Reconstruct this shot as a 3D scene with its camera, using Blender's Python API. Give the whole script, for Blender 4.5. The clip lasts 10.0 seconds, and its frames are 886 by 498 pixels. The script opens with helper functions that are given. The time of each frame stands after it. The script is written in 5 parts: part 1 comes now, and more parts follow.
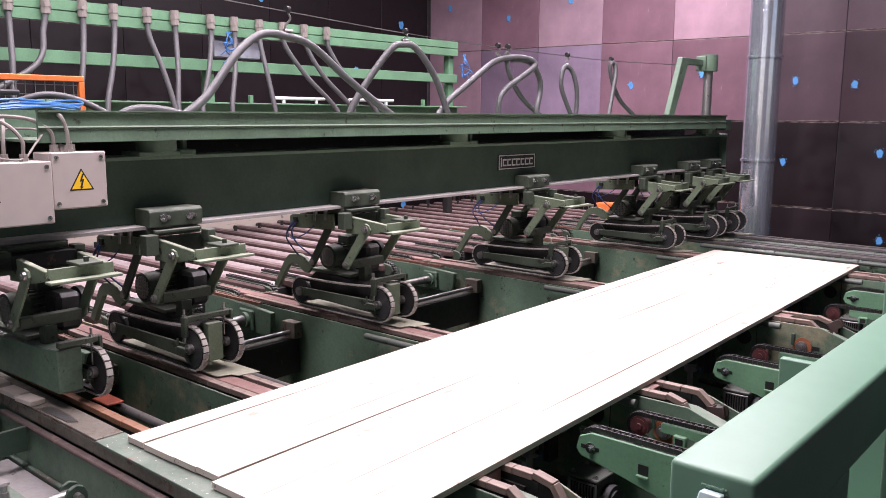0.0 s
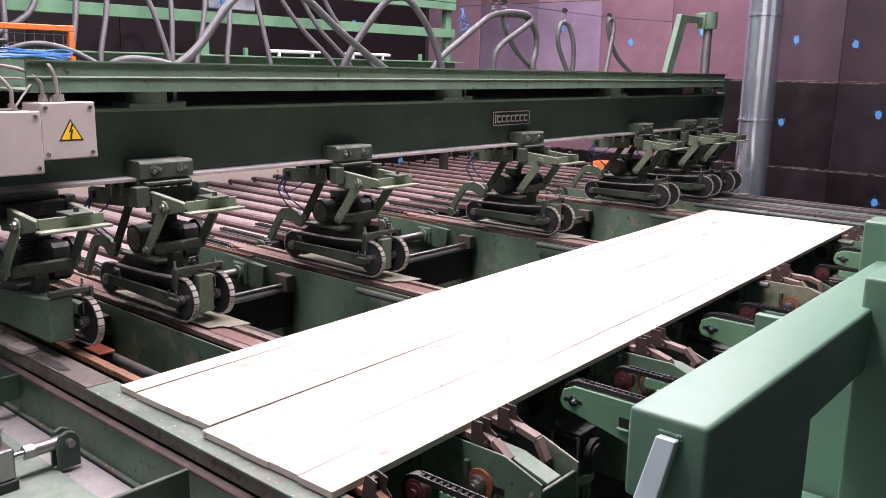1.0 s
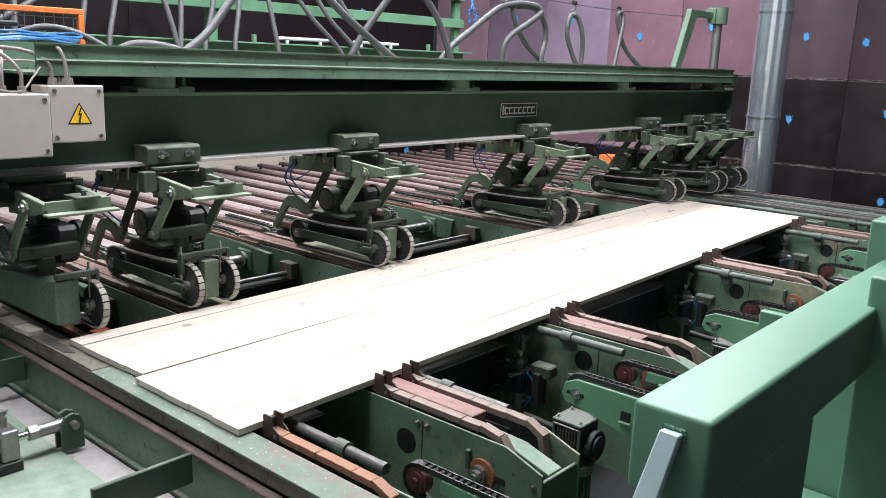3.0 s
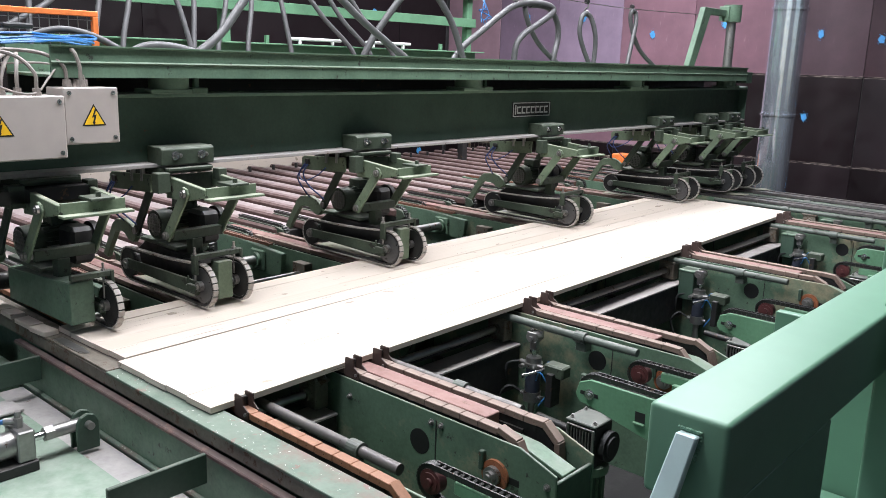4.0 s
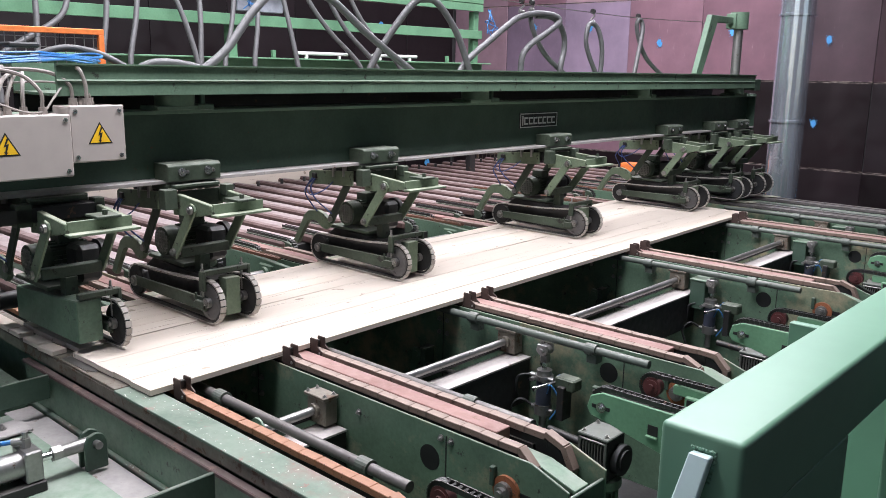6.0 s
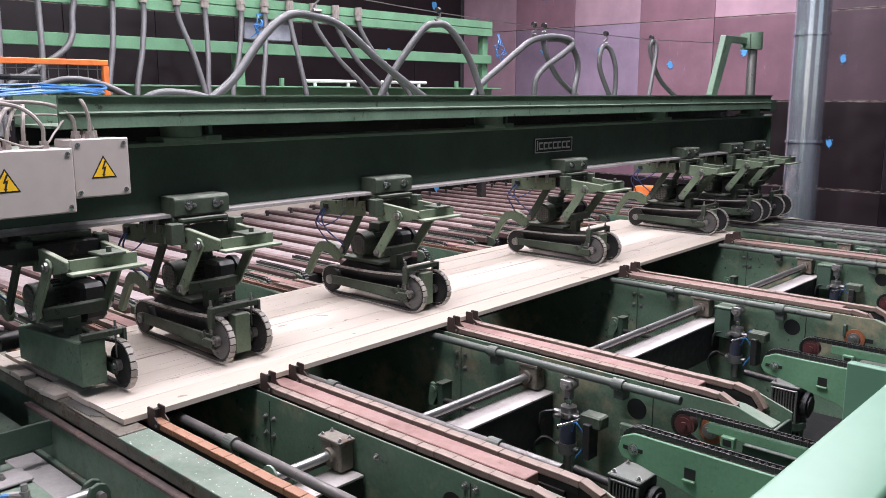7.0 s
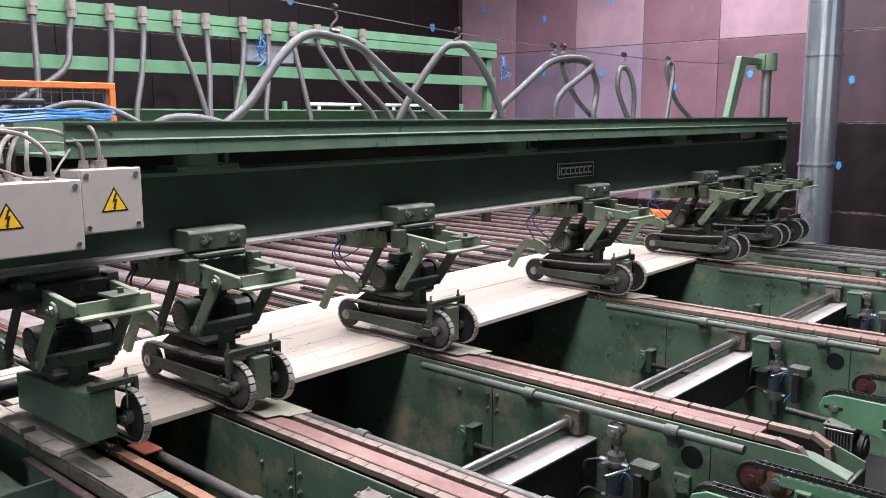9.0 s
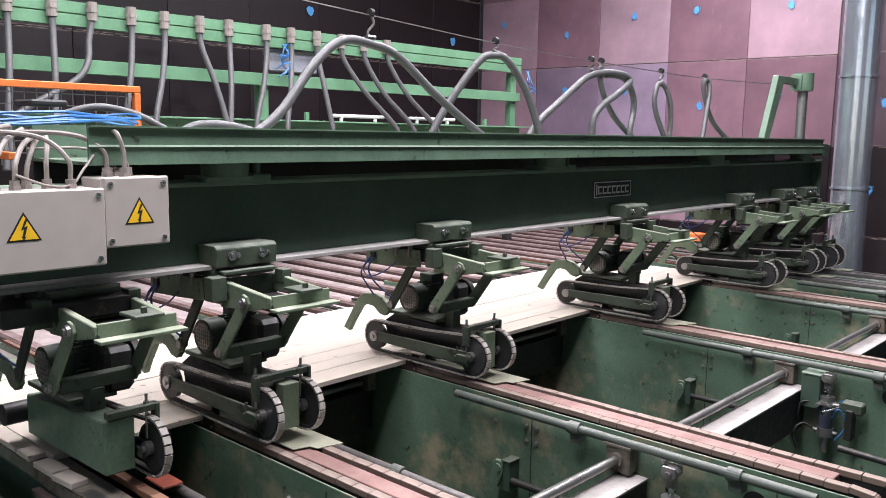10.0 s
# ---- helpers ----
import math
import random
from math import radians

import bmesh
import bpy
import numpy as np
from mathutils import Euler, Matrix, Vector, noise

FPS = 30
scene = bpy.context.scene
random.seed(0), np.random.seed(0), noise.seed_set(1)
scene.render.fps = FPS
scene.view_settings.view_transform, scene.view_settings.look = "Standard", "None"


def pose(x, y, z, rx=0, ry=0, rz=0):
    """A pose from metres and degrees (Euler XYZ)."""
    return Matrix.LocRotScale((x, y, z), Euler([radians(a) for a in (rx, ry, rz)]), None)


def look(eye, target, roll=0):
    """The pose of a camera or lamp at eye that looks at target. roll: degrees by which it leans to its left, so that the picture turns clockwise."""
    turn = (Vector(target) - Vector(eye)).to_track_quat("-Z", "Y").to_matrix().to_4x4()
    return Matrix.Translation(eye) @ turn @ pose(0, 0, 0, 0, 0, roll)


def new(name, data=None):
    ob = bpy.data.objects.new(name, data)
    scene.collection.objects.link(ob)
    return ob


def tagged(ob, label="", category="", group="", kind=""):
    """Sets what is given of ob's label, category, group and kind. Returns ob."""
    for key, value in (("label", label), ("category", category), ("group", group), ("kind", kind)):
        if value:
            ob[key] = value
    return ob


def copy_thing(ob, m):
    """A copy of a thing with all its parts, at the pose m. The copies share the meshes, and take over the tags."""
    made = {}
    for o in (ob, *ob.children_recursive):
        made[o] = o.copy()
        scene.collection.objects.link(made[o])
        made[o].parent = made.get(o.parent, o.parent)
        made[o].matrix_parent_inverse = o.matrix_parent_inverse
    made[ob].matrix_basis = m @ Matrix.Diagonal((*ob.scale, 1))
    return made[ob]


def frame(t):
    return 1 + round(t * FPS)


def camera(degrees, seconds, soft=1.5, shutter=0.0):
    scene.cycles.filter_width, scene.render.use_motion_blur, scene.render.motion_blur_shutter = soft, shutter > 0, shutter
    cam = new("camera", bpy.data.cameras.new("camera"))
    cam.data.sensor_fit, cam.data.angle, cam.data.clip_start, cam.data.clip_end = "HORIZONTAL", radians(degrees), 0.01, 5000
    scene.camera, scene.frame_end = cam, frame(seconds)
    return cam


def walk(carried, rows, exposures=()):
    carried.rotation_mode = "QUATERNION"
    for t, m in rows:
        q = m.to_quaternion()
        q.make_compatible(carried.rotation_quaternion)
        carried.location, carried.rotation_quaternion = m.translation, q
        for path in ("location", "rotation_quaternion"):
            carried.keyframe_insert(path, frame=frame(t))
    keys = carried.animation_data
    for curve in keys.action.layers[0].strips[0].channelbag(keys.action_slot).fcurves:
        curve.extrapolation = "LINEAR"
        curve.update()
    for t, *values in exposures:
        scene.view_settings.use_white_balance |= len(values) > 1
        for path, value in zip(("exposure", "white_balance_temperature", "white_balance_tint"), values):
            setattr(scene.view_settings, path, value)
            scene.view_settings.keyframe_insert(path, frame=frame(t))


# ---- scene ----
cam = camera(55.8, 10.0, soft=0.65)
PATH = [
    (0, (0.143, -0.058, 2.466), (-1.141, 1.442, 2.146), 0.4),
    (0.5, (0.188, -0.051, 2.464), (-1.085, 1.449, 2.104), 0.6),
    (1, (0.197, -0.046, 2.46), (-1.072, 1.442, 2.04), 1.1),
    (1.5, (0.203, -0.046, 2.46), (-1.056, 1.441, 2.008), 1.7),
    (2, (0.202, -0.046, 2.459), (-1.053, 1.442, 1.995), 1.9),
    (2.5, (0.201, -0.049, 2.461), (-1.059, 1.436, 2.006), 2.1),
    (3, (0.195, -0.056, 2.461), (-1.077, 1.423, 2.019), 2.2),
    (4.5, (0.189, -0.051, 2.463), (-1.111, 1.402, 2.016), 1.7),
    (5, (0.189, -0.05, 2.464), (-1.11, 1.402, 2.015), 1.6),
    (5.5, (0.19, -0.054, 2.466), (-1.112, 1.398, 2.023), 1.5),
    (7, (0.026, 0.074, 2.469), (-1.313, 1.515, 2.107), 0.0),
    (7.5, (-0.113, 0.082, 2.481), (-1.437, 1.539, 2.13), 0.4),
    (8, (-0.19, 0.06, 2.489), (-1.508, 1.528, 2.163), 0.0),
    (8.5, (-0.242, 0.083, 2.487), (-1.572, 1.543, 2.168), -0.3),
    (9, (-0.351, 0.151, 2.479), (-1.673, 1.619, 2.168), -0.2),
    (9.5, (-0.489, 0.243, 2.479), (-1.801, 1.727, 2.202), 0.5),
    (10, (-0.655, 0.24, 2.461), (-1.992, 1.702, 2.187), 1.0),
]
EXPOSURE = [(0.0, 0.0, 6720, 30), (1.0, -0.03, 6720, 30), (2.5, 0.0, 6370, 9), (4.5, 0.04, 6350, 11), (5.5, 0.06, 6370, 12), (7.0, 0.0, 6420, 19), (8.0, 0.0, 6450, 17), (10.0, 0.10, 6500, 16)]   # seconds, stops, kelvin, tint
walk(cam, [(t, look(eye, target, roll)) for t, eye, target, roll in PATH], EXPOSURE)

# ---- light: daylight through two long roof lights, plus two unseen openings added as fill ----
world = bpy.data.worlds.new("world")
scene.world = world
world.use_nodes = True
wn, wl = world.node_tree.nodes, world.node_tree.links
sky = wn.new("ShaderNodeTexSky")
sky.sky_type, sky.sun_disc, sky.sun_elevation, sky.sun_rotation = "NISHITA", False, radians(50), radians(200)
wl.new(sky.outputs["Color"], wn["Background"].inputs["Color"])
wn["Background"].inputs["Strength"].default_value = 0.10

CEIL = 6.4                                   # ceiling height
ROOF_LIGHTS = [(-3.0, -1.5, -0.8, 7.4, 880.0), (-6.1, -4.8, 0.6, 12.0, 900.0)]   # x from, x to, y from, y to, watts
for x0, x1, y0, y1, watts in ROOF_LIGHTS:
    lamp = bpy.data.lights.new("roof_light_glow", "AREA")
    lamp.shape, lamp.size, lamp.size_y, lamp.energy = "RECTANGLE", x1 - x0 - 0.1, y1 - y0, watts
    lamp.color = (0.95, 0.965, 1.0)
    lo = new("roof_light_glow", lamp)
    lo.location = ((x0 + x1) / 2, (y0 + y1) / 2, CEIL + 0.05)

FILL_S = (-4.6, 3.6, 1.6, 5.2)            # added fill opening in the south wall: x from, x to, z from, z to
FILL_E = (4.6, 9.4, 2.0, 5.2)              # added fill opening in the east wall: y from, y to, z from, z to
# Fill lamps for side faces and duct highlights, no known source.
for place, turn, w, h, watts in (((-0.5, -5.04, 3.4), (-90, 0, 0), 8.1, 3.5, 145.0), ((4.04, 7.0, 3.6), (0, -90, 0), 3.1, 4.7, 125.0)):
    lamp = bpy.data.lights.new("window_glow", "AREA")
    lamp.shape, lamp.size, lamp.size_y, lamp.energy = "RECTANGLE", w, h, watts
    lamp.color = (0.92, 0.96, 1.0)
    lo = new("window_glow", lamp)
    lo.matrix_basis = pose(*place, *turn)

# ---- materials ----
def nodes(name, rough=0.5, metal=0.0):
    m = bpy.data.materials.new(name)
    m.use_nodes = True
    n, l = m.node_tree.nodes, m.node_tree.links
    b = n["Principled BSDF"]
    b.inputs["Roughness"].default_value, b.inputs["Metallic"].default_value = rough, metal
    return m, n, l, b


def ramp(n, l, fac, stops):
    r = n.new("ShaderNodeValToRGB")
    while len(r.color_ramp.elements) < len(stops):
        r.color_ramp.elements.new(0.5)
    for e, (p, c) in zip(r.color_ramp.elements, stops):
        e.position, e.color = p, (*c, 1) if len(c) == 3 else c
    l.new(fac, r.inputs["Fac"])
    return r.outputs["Color"]


def noise_tex(n, l, scale, detail=5.0, rough=0.6, stretch=None):
    t = n.new("ShaderNodeTexNoise")
    t.inputs["Scale"].default_value, t.inputs["Detail"].default_value, t.inputs["Roughness"].default_value = scale, detail, rough
    c = n.new("ShaderNodeTexCoord")
    if stretch:
        mp = n.new("ShaderNodeMapping")
        mp.inputs["Scale"].default_value = stretch
        l.new(c.outputs["Object"], mp.inputs["Vector"])
        l.new(mp.outputs["Vector"], t.inputs["Vector"])
    else:
        l.new(c.outputs["Object"], t.inputs["Vector"])
    return t.outputs["Fac"]


def mix(n, l, fac, a, b, blend="MIX"):
    m = n.new("ShaderNodeMix")
    m.data_type, m.blend_type = "RGBA", blend
    for sock, v in ((m.inputs["Factor"], fac), (m.inputs["A"], a), (m.inputs["B"], b)):
        if isinstance(v, (int, float)):
            sock.default_value = v
        elif isinstance(v, tuple):
            sock.default_value = (*v, 1)
        else:
            l.new(v, sock)
    return m.outputs["Result"]


def bump(n, l, b, height, strength=0.2, distance=0.004):
    k = n.new("ShaderNodeBump")
    k.inputs["Strength"].default_value, k.inputs["Distance"].default_value = strength, distance
    l.new(height, k.inputs["Height"])
    l.new(k.outputs["Normal"], b.inputs["Normal"])


def worn(name, base, lit_dust=(0.30, 0.27, 0.24), dusty=0.35, chip=(0.10, 0.055, 0.035), chips=0.10, rough=0.5, metal=0.0, vary=0.25, scrape=None, fleck=0.0):
    """Painted or bare metal with blotches, chips of rust, and sawdust on what faces up, paled for light from above."""
    m, n, l, b = nodes(name, rough, metal)
    dark = tuple(c * (1 - vary) for c in base)
    light = tuple(min(1, c * (1 + vary)) for c in base)
    col = ramp(n, l, noise_tex(n, l, 3.0), [(0.3, dark), (0.7, light)])
    fine = noise_tex(n, l, 60.0, 3.0)
    col = mix(n, l, 0.25, col, ramp(n, l, fine, [(0.35, dark), (0.65, light)]))
    if chips:
        c = ramp(n, l, noise_tex(n, l, 14.0, 8.0, 0.72), [(0.66 - chips * 0.4, (0, 0, 0)), (0.70 - chips * 0.4, (1, 1, 1))])
        col = mix(n, l, c, col, chip)
    if dusty:
        g = n.new("ShaderNodeNewGeometry")
        s = n.new("ShaderNodeSeparateXYZ")
        l.new(g.outputs["Normal"], s.inputs["Vector"])
        up = ramp(n, l, s.outputs["Z"], [(0.5, (0, 0, 0)), (0.95, (1, 1, 1))])
        patch = ramp(n, l, noise_tex(n, l, 9.0, 6.0), [(0.35, (0.25, 0.25, 0.25)), (0.7, (1, 1, 1))])
        f = mix(n, l, 1.0, up, patch, "MULTIPLY")
        f = mix(n, l, 1.0, f, (dusty, dusty, dusty), "MULTIPLY")
        col = mix(n, l, f, col, lit_dust)
    if scrape:
        s = ramp(n, l, noise_tex(n, l, 2.2, 7.0, 0.68), [(0.53, (0, 0, 0)), (0.66, (0.75, 0.75, 0.75))])
        col = mix(n, l, s, col, scrape)
    if fleck:
        s = ramp(n, l, noise_tex(n, l, 70.0, 2.0, 0.5), [(0.70 - fleck, (0, 0, 0)), (0.72 - fleck, (0.9, 0.9, 0.9))])
        col = mix(n, l, s, col, (0.55, 0.55, 0.50))
    if not metal:
        b.inputs["Specular IOR Level"].default_value = 0.3
    l.new(col, b.inputs["Base Color"])
    r = ramp(n, l, noise_tex(n, l, 22.0), [(0.3, (rough * 0.75,) * 3), (0.7, (min(1, rough * 1.25),) * 3)])
    l.new(r, b.inputs["Roughness"])
    bump(n, l, b, fine, 0.12, 0.002)
    return m


def plain(name, base, rough=0.5, metal=0.0, vary=0.15, scale=20.0):
    m, n, l, b = nodes(name, rough, metal)
    col = ramp(n, l, noise_tex(n, l, scale), [(0.3, tuple(c * (1 - vary) for c in base)), (0.7, tuple(min(1, c * (1 + vary)) for c in base))])
    l.new(col, b.inputs["Base Color"])
    bump(n, l, b, noise_tex(n, l, scale * 5), 0.08, 0.001)
    return m


def sawn_wood(name, light, mid, knot, scale=1.0):
    """Boards with grain along y, a few knots and cracks, and a tone of their own."""
    m, n, l, b = nodes(name, 0.65)
    info = n.new("ShaderNodeObjectInfo")
    grain = noise_tex(n, l, 6.0, 8.0, 0.65, (14, 0.5, 14))
    col = ramp(n, l, grain, [(0.22, mid), (0.70, light)])
    tone = ramp(n, l, info.outputs["Random"], [(0.0, (0.90, 0.88, 0.85)), (1.0, (1, 1, 1))])
    col = mix(n, l, 1.0, col, tone, "MULTIPLY")
    k = ramp(n, l, noise_tex(n, l, 2.6, 3.0, 0.5, (2.6, 1.0, 2.6)), [(0.715, (0, 0, 0)), (0.73, (1, 1, 1))])
    col = mix(n, l, mix(n, l, 1.0, k, (0.8, 0.8, 0.8), "MULTIPLY"), col, knot)
    crack = ramp(n, l, noise_tex(n, l, 3.0, 2.0, 0.5, (46, 0.9, 46)), [(0.70, (0, 0, 0)), (0.72, (0.9, 0.9, 0.9))])
    col = mix(n, l, crack, col, knot)
    dots = ramp(n, l, noise_tex(n, l, 9.0, 2.0, 0.4, (1.6, 1.0, 1.6)), [(0.725, (0, 0, 0)), (0.745, (0.85, 0.85, 0.85))])
    col = mix(n, l, dots, col, (0.25, 0.20, 0.15))
    l.new(col, b.inputs["Base Color"])
    bump(n, l, b, grain, 0.10, 0.002)
    return m


GREEN = worn("machine_green_paint", (0.108, 0.172, 0.118), lit_dust=(0.36, 0.35, 0.31), dusty=0.45, chips=0.12, chip=(0.045, 0.05, 0.04), rough=0.45, vary=0.35)
GREEN_S = worn("scuffed_green_side_paint", (0.098, 0.156, 0.106), lit_dust=(0.36, 0.35, 0.31), dusty=0.45, chips=0.12, chip=(0.045, 0.05, 0.04), rough=0.42, vary=0.35, scrape=(0.36, 0.29, 0.19))
# Dark base carries the press units' shade, pale dust their lit tops.
GREEN_U = worn("grimy_shaded_green_paint", (0.052, 0.068, 0.048), lit_dust=(0.32, 0.33, 0.28), dusty=0.65, chips=0.16, chip=(0.025, 0.024, 0.02), rough=0.5, vary=0.4)
GREEN_F = worn("dusty_green_paint", (0.135, 0.175, 0.115), lit_dust=(0.48, 0.50, 0.39), dusty=0.85, chips=0.14, chip=(0.035, 0.04, 0.03), rough=0.5, vary=0.35)
# Dark green that also carries shade on the web and table flanges.
GREEN_D = worn("dark_shaded_green_paint", (0.046, 0.077, 0.056), dusty=0.35, chips=0.05, rough=0.42)
GREEN_L = worn("light_green_paint", (0.118, 0.245, 0.145), dusty=0.20, chips=0.03, rough=0.4)
GREEN_N = plain("new_green_paint", (0.122, 0.245, 0.165), 0.42, 0.0, 0.09, 3.0)
# Pale colour holds the glare on the brace bar.
BRACE_GLARE = plain("brace_green_with_glare", (0.58, 0.74, 0.73), 0.4, 0.0, 0.08, 9.0)
GREEN_P = worn("peeling_green_paint", (0.105, 0.15, 0.112), lit_dust=(0.28, 0.29, 0.25), dusty=0.4, chip=(0.17, 0.085, 0.07), chips=0.16, rough=0.5, fleck=0.003, scrape=(0.19, 0.09, 0.078))
TABLE = worn("dusty_table_plate", (0.14, 0.21, 0.15), lit_dust=(0.42, 0.43, 0.39), dusty=0.5, chips=0.06, chip=(0.14, 0.12, 0.10), rough=0.5)
LEDGE = worn("dusty_ledge_lit_flange", (0.30, 0.28, 0.27), lit_dust=(0.52, 0.48, 0.46), dusty=0.6, chips=0.1, rough=0.6)
PIPE = worn("grimy_pipe", (0.085, 0.098, 0.085), dusty=0.3, chips=0.15, chip=(0.04, 0.04, 0.035), rough=0.4)
ROD = worn("brown_steel_rod", (0.11, 0.10, 0.098), dusty=0.3, chips=0.15, chip=(0.05, 0.035, 0.03), rough=0.4, metal=0.3)
REDWHEEL = worn("dark_red_wheel", (0.075, 0.024, 0.024), dusty=0.15, chips=0.15, chip=(0.03, 0.02, 0.02), rough=0.45)
BLUEGREY = plain("blue_grey_box", (0.27, 0.28, 0.32), 0.4)
STEEL = worn("worn_steel", (0.30, 0.29, 0.28), dusty=0.15, chips=0.10, rough=0.38, metal=0.85)
BRIGHT = plain("bright_steel", (0.62, 0.62, 0.62), 0.25, 1.0)
HUBST = worn("scuffed_wheel_steel", (0.13, 0.13, 0.135), dusty=0.1, chips=0.2, chip=(0.03, 0.03, 0.03), rough=0.35, metal=0.8)
# Oily steel; also the shade colour of post feet and the tray gap.
DARKST = worn("oily_steel_and_shade", (0.026, 0.025, 0.025), dusty=0.22, chips=0.08, rough=0.5, metal=0.3)
BLACK = plain("black_rubber", (0.018, 0.018, 0.019), 0.6)
RUST = worn("rusty_steel", (0.16, 0.075, 0.05), dusty=0.30, chip=(0.05, 0.03, 0.025), chips=0.2, rough=0.75)
DECKBAR = worn("dusty_pink_brown_bar", (0.085, 0.05, 0.045), lit_dust=(0.46, 0.35, 0.34), dusty=0.62, chips=0.15, rough=0.45)
SLAT = worn("pale_dusty_slat", (0.24, 0.19, 0.185), lit_dust=(0.50, 0.42, 0.41), dusty=0.75, chips=0.06, chip=(0.16, 0.10, 0.09), rough=0.4)
REDBAR = worn("red_brown_slide_bar", (0.19, 0.095, 0.082), lit_dust=(0.36, 0.25, 0.225), dusty=0.5, chips=0.12, rough=0.6)
ORANGE = plain("orange_paint", (0.75, 0.20, 0.05), 0.45)
GREYBOX = plain("grey_enclosure_paint", (0.41, 0.36, 0.335), 0.45, 0.0, 0.05, 8.0)
HOSE = plain("grey_hose", (0.085, 0.083, 0.085), 0.45)
REDPAINT = plain("red_painted_plate", (0.27, 0.06, 0.035), 0.6, 0.0, 0.4)
GRIME = worn("greasy_cast_iron", (0.15, 0.13, 0.105), dusty=0.3, chips=0.25, chip=(0.09, 0.05, 0.03), rough=0.55, vary=0.4)
CAPRAIL = worn("grimy_purple_brown", (0.115, 0.075, 0.070), dusty=0.35, chips=0.25, chip=(0.20, 0.12, 0.10), rough=0.5)
BEARING = worn("orange_bearing_paint", (0.26, 0.095, 0.045), dusty=0.15, chips=0.2, chip=(0.08, 0.04, 0.03), rough=0.5)
CHAIN = worn("oily_chain", (0.055, 0.054, 0.053), dusty=0.05, chips=0.1, rough=0.36, metal=0.7)
DOG = worn("dark_brown_steel", (0.055, 0.035, 0.030), dusty=0.3, chips=0.1, rough=0.6)
CABLE = plain("grey_cable", (0.23, 0.20, 0.18), 0.5)
BARREL = plain("dull_blue_barrel", (0.05, 0.056, 0.08), 0.35, 0.3)
BLUE = plain("blue_air_hose", (0.035, 0.16, 0.40), 0.35)
LEAD = plain("dark_blue_lead", (0.03, 0.06, 0.19), 0.4)
YELLOW = plain("yellow_sign", (0.85, 0.50, 0.02), 0.4, 0.0, 0.04)
INK = plain("black_print", (0.012, 0.012, 0.012), 0.5)
WHITEP = plain("white_print", (0.75, 0.75, 0.73), 0.5, 0.0, 0.05)
GREYPRINT = plain("grey_print", (0.62, 0.62, 0.60), 0.5, 0.0, 0.05)
MARK = plain("blue_spray_paint", (0.09, 0.37, 0.76), 0.6)
BOARD = sawn_wood("fresh_sawn_spruce", (0.61, 0.535, 0.47), (0.565, 0.485, 0.415), (0.20, 0.15, 0.11))
BLOCKO = worn("orange_brown_chain_pad", (0.27, 0.125, 0.07), dusty=0.25, chip=(0.10, 0.05, 0.03), chips=0.15, rough=0.65)
BLOCKW = worn("worn_brown_chain_pad", (0.155, 0.108, 0.088), lit_dust=(0.37, 0.295, 0.25), dusty=0.7, chip=(0.12, 0.07, 0.05), chips=0.15, rough=0.7)
PALEBAR = worn("scuffed_pale_beam_top", (0.38, 0.345, 0.335), dusty=0.35, chips=0.12, rough=0.6)
TRACK = worn("scuffed_track_pad", (0.34, 0.31, 0.28), dusty=0.2, chips=0.12, rough=0.6)
GUIDE = worn("pale_yellow_guide_plate", (0.30, 0.30, 0.22), dusty=0.3, chips=0.08, rough=0.5)


def galvanised():
    m, n, l, b = nodes("galvanised_duct", 0.17, 0.86)
    col = ramp(n, l, noise_tex(n, l, 24.0, 3.0), [(0.3, (0.72, 0.80, 0.92)), (0.7, (0.86, 0.92, 1.0))])
    l.new(col, b.inputs["Base Color"])
    bump(n, l, b, noise_tex(n, l, 2.5, 2.0), 0.06, 0.02)
    return m


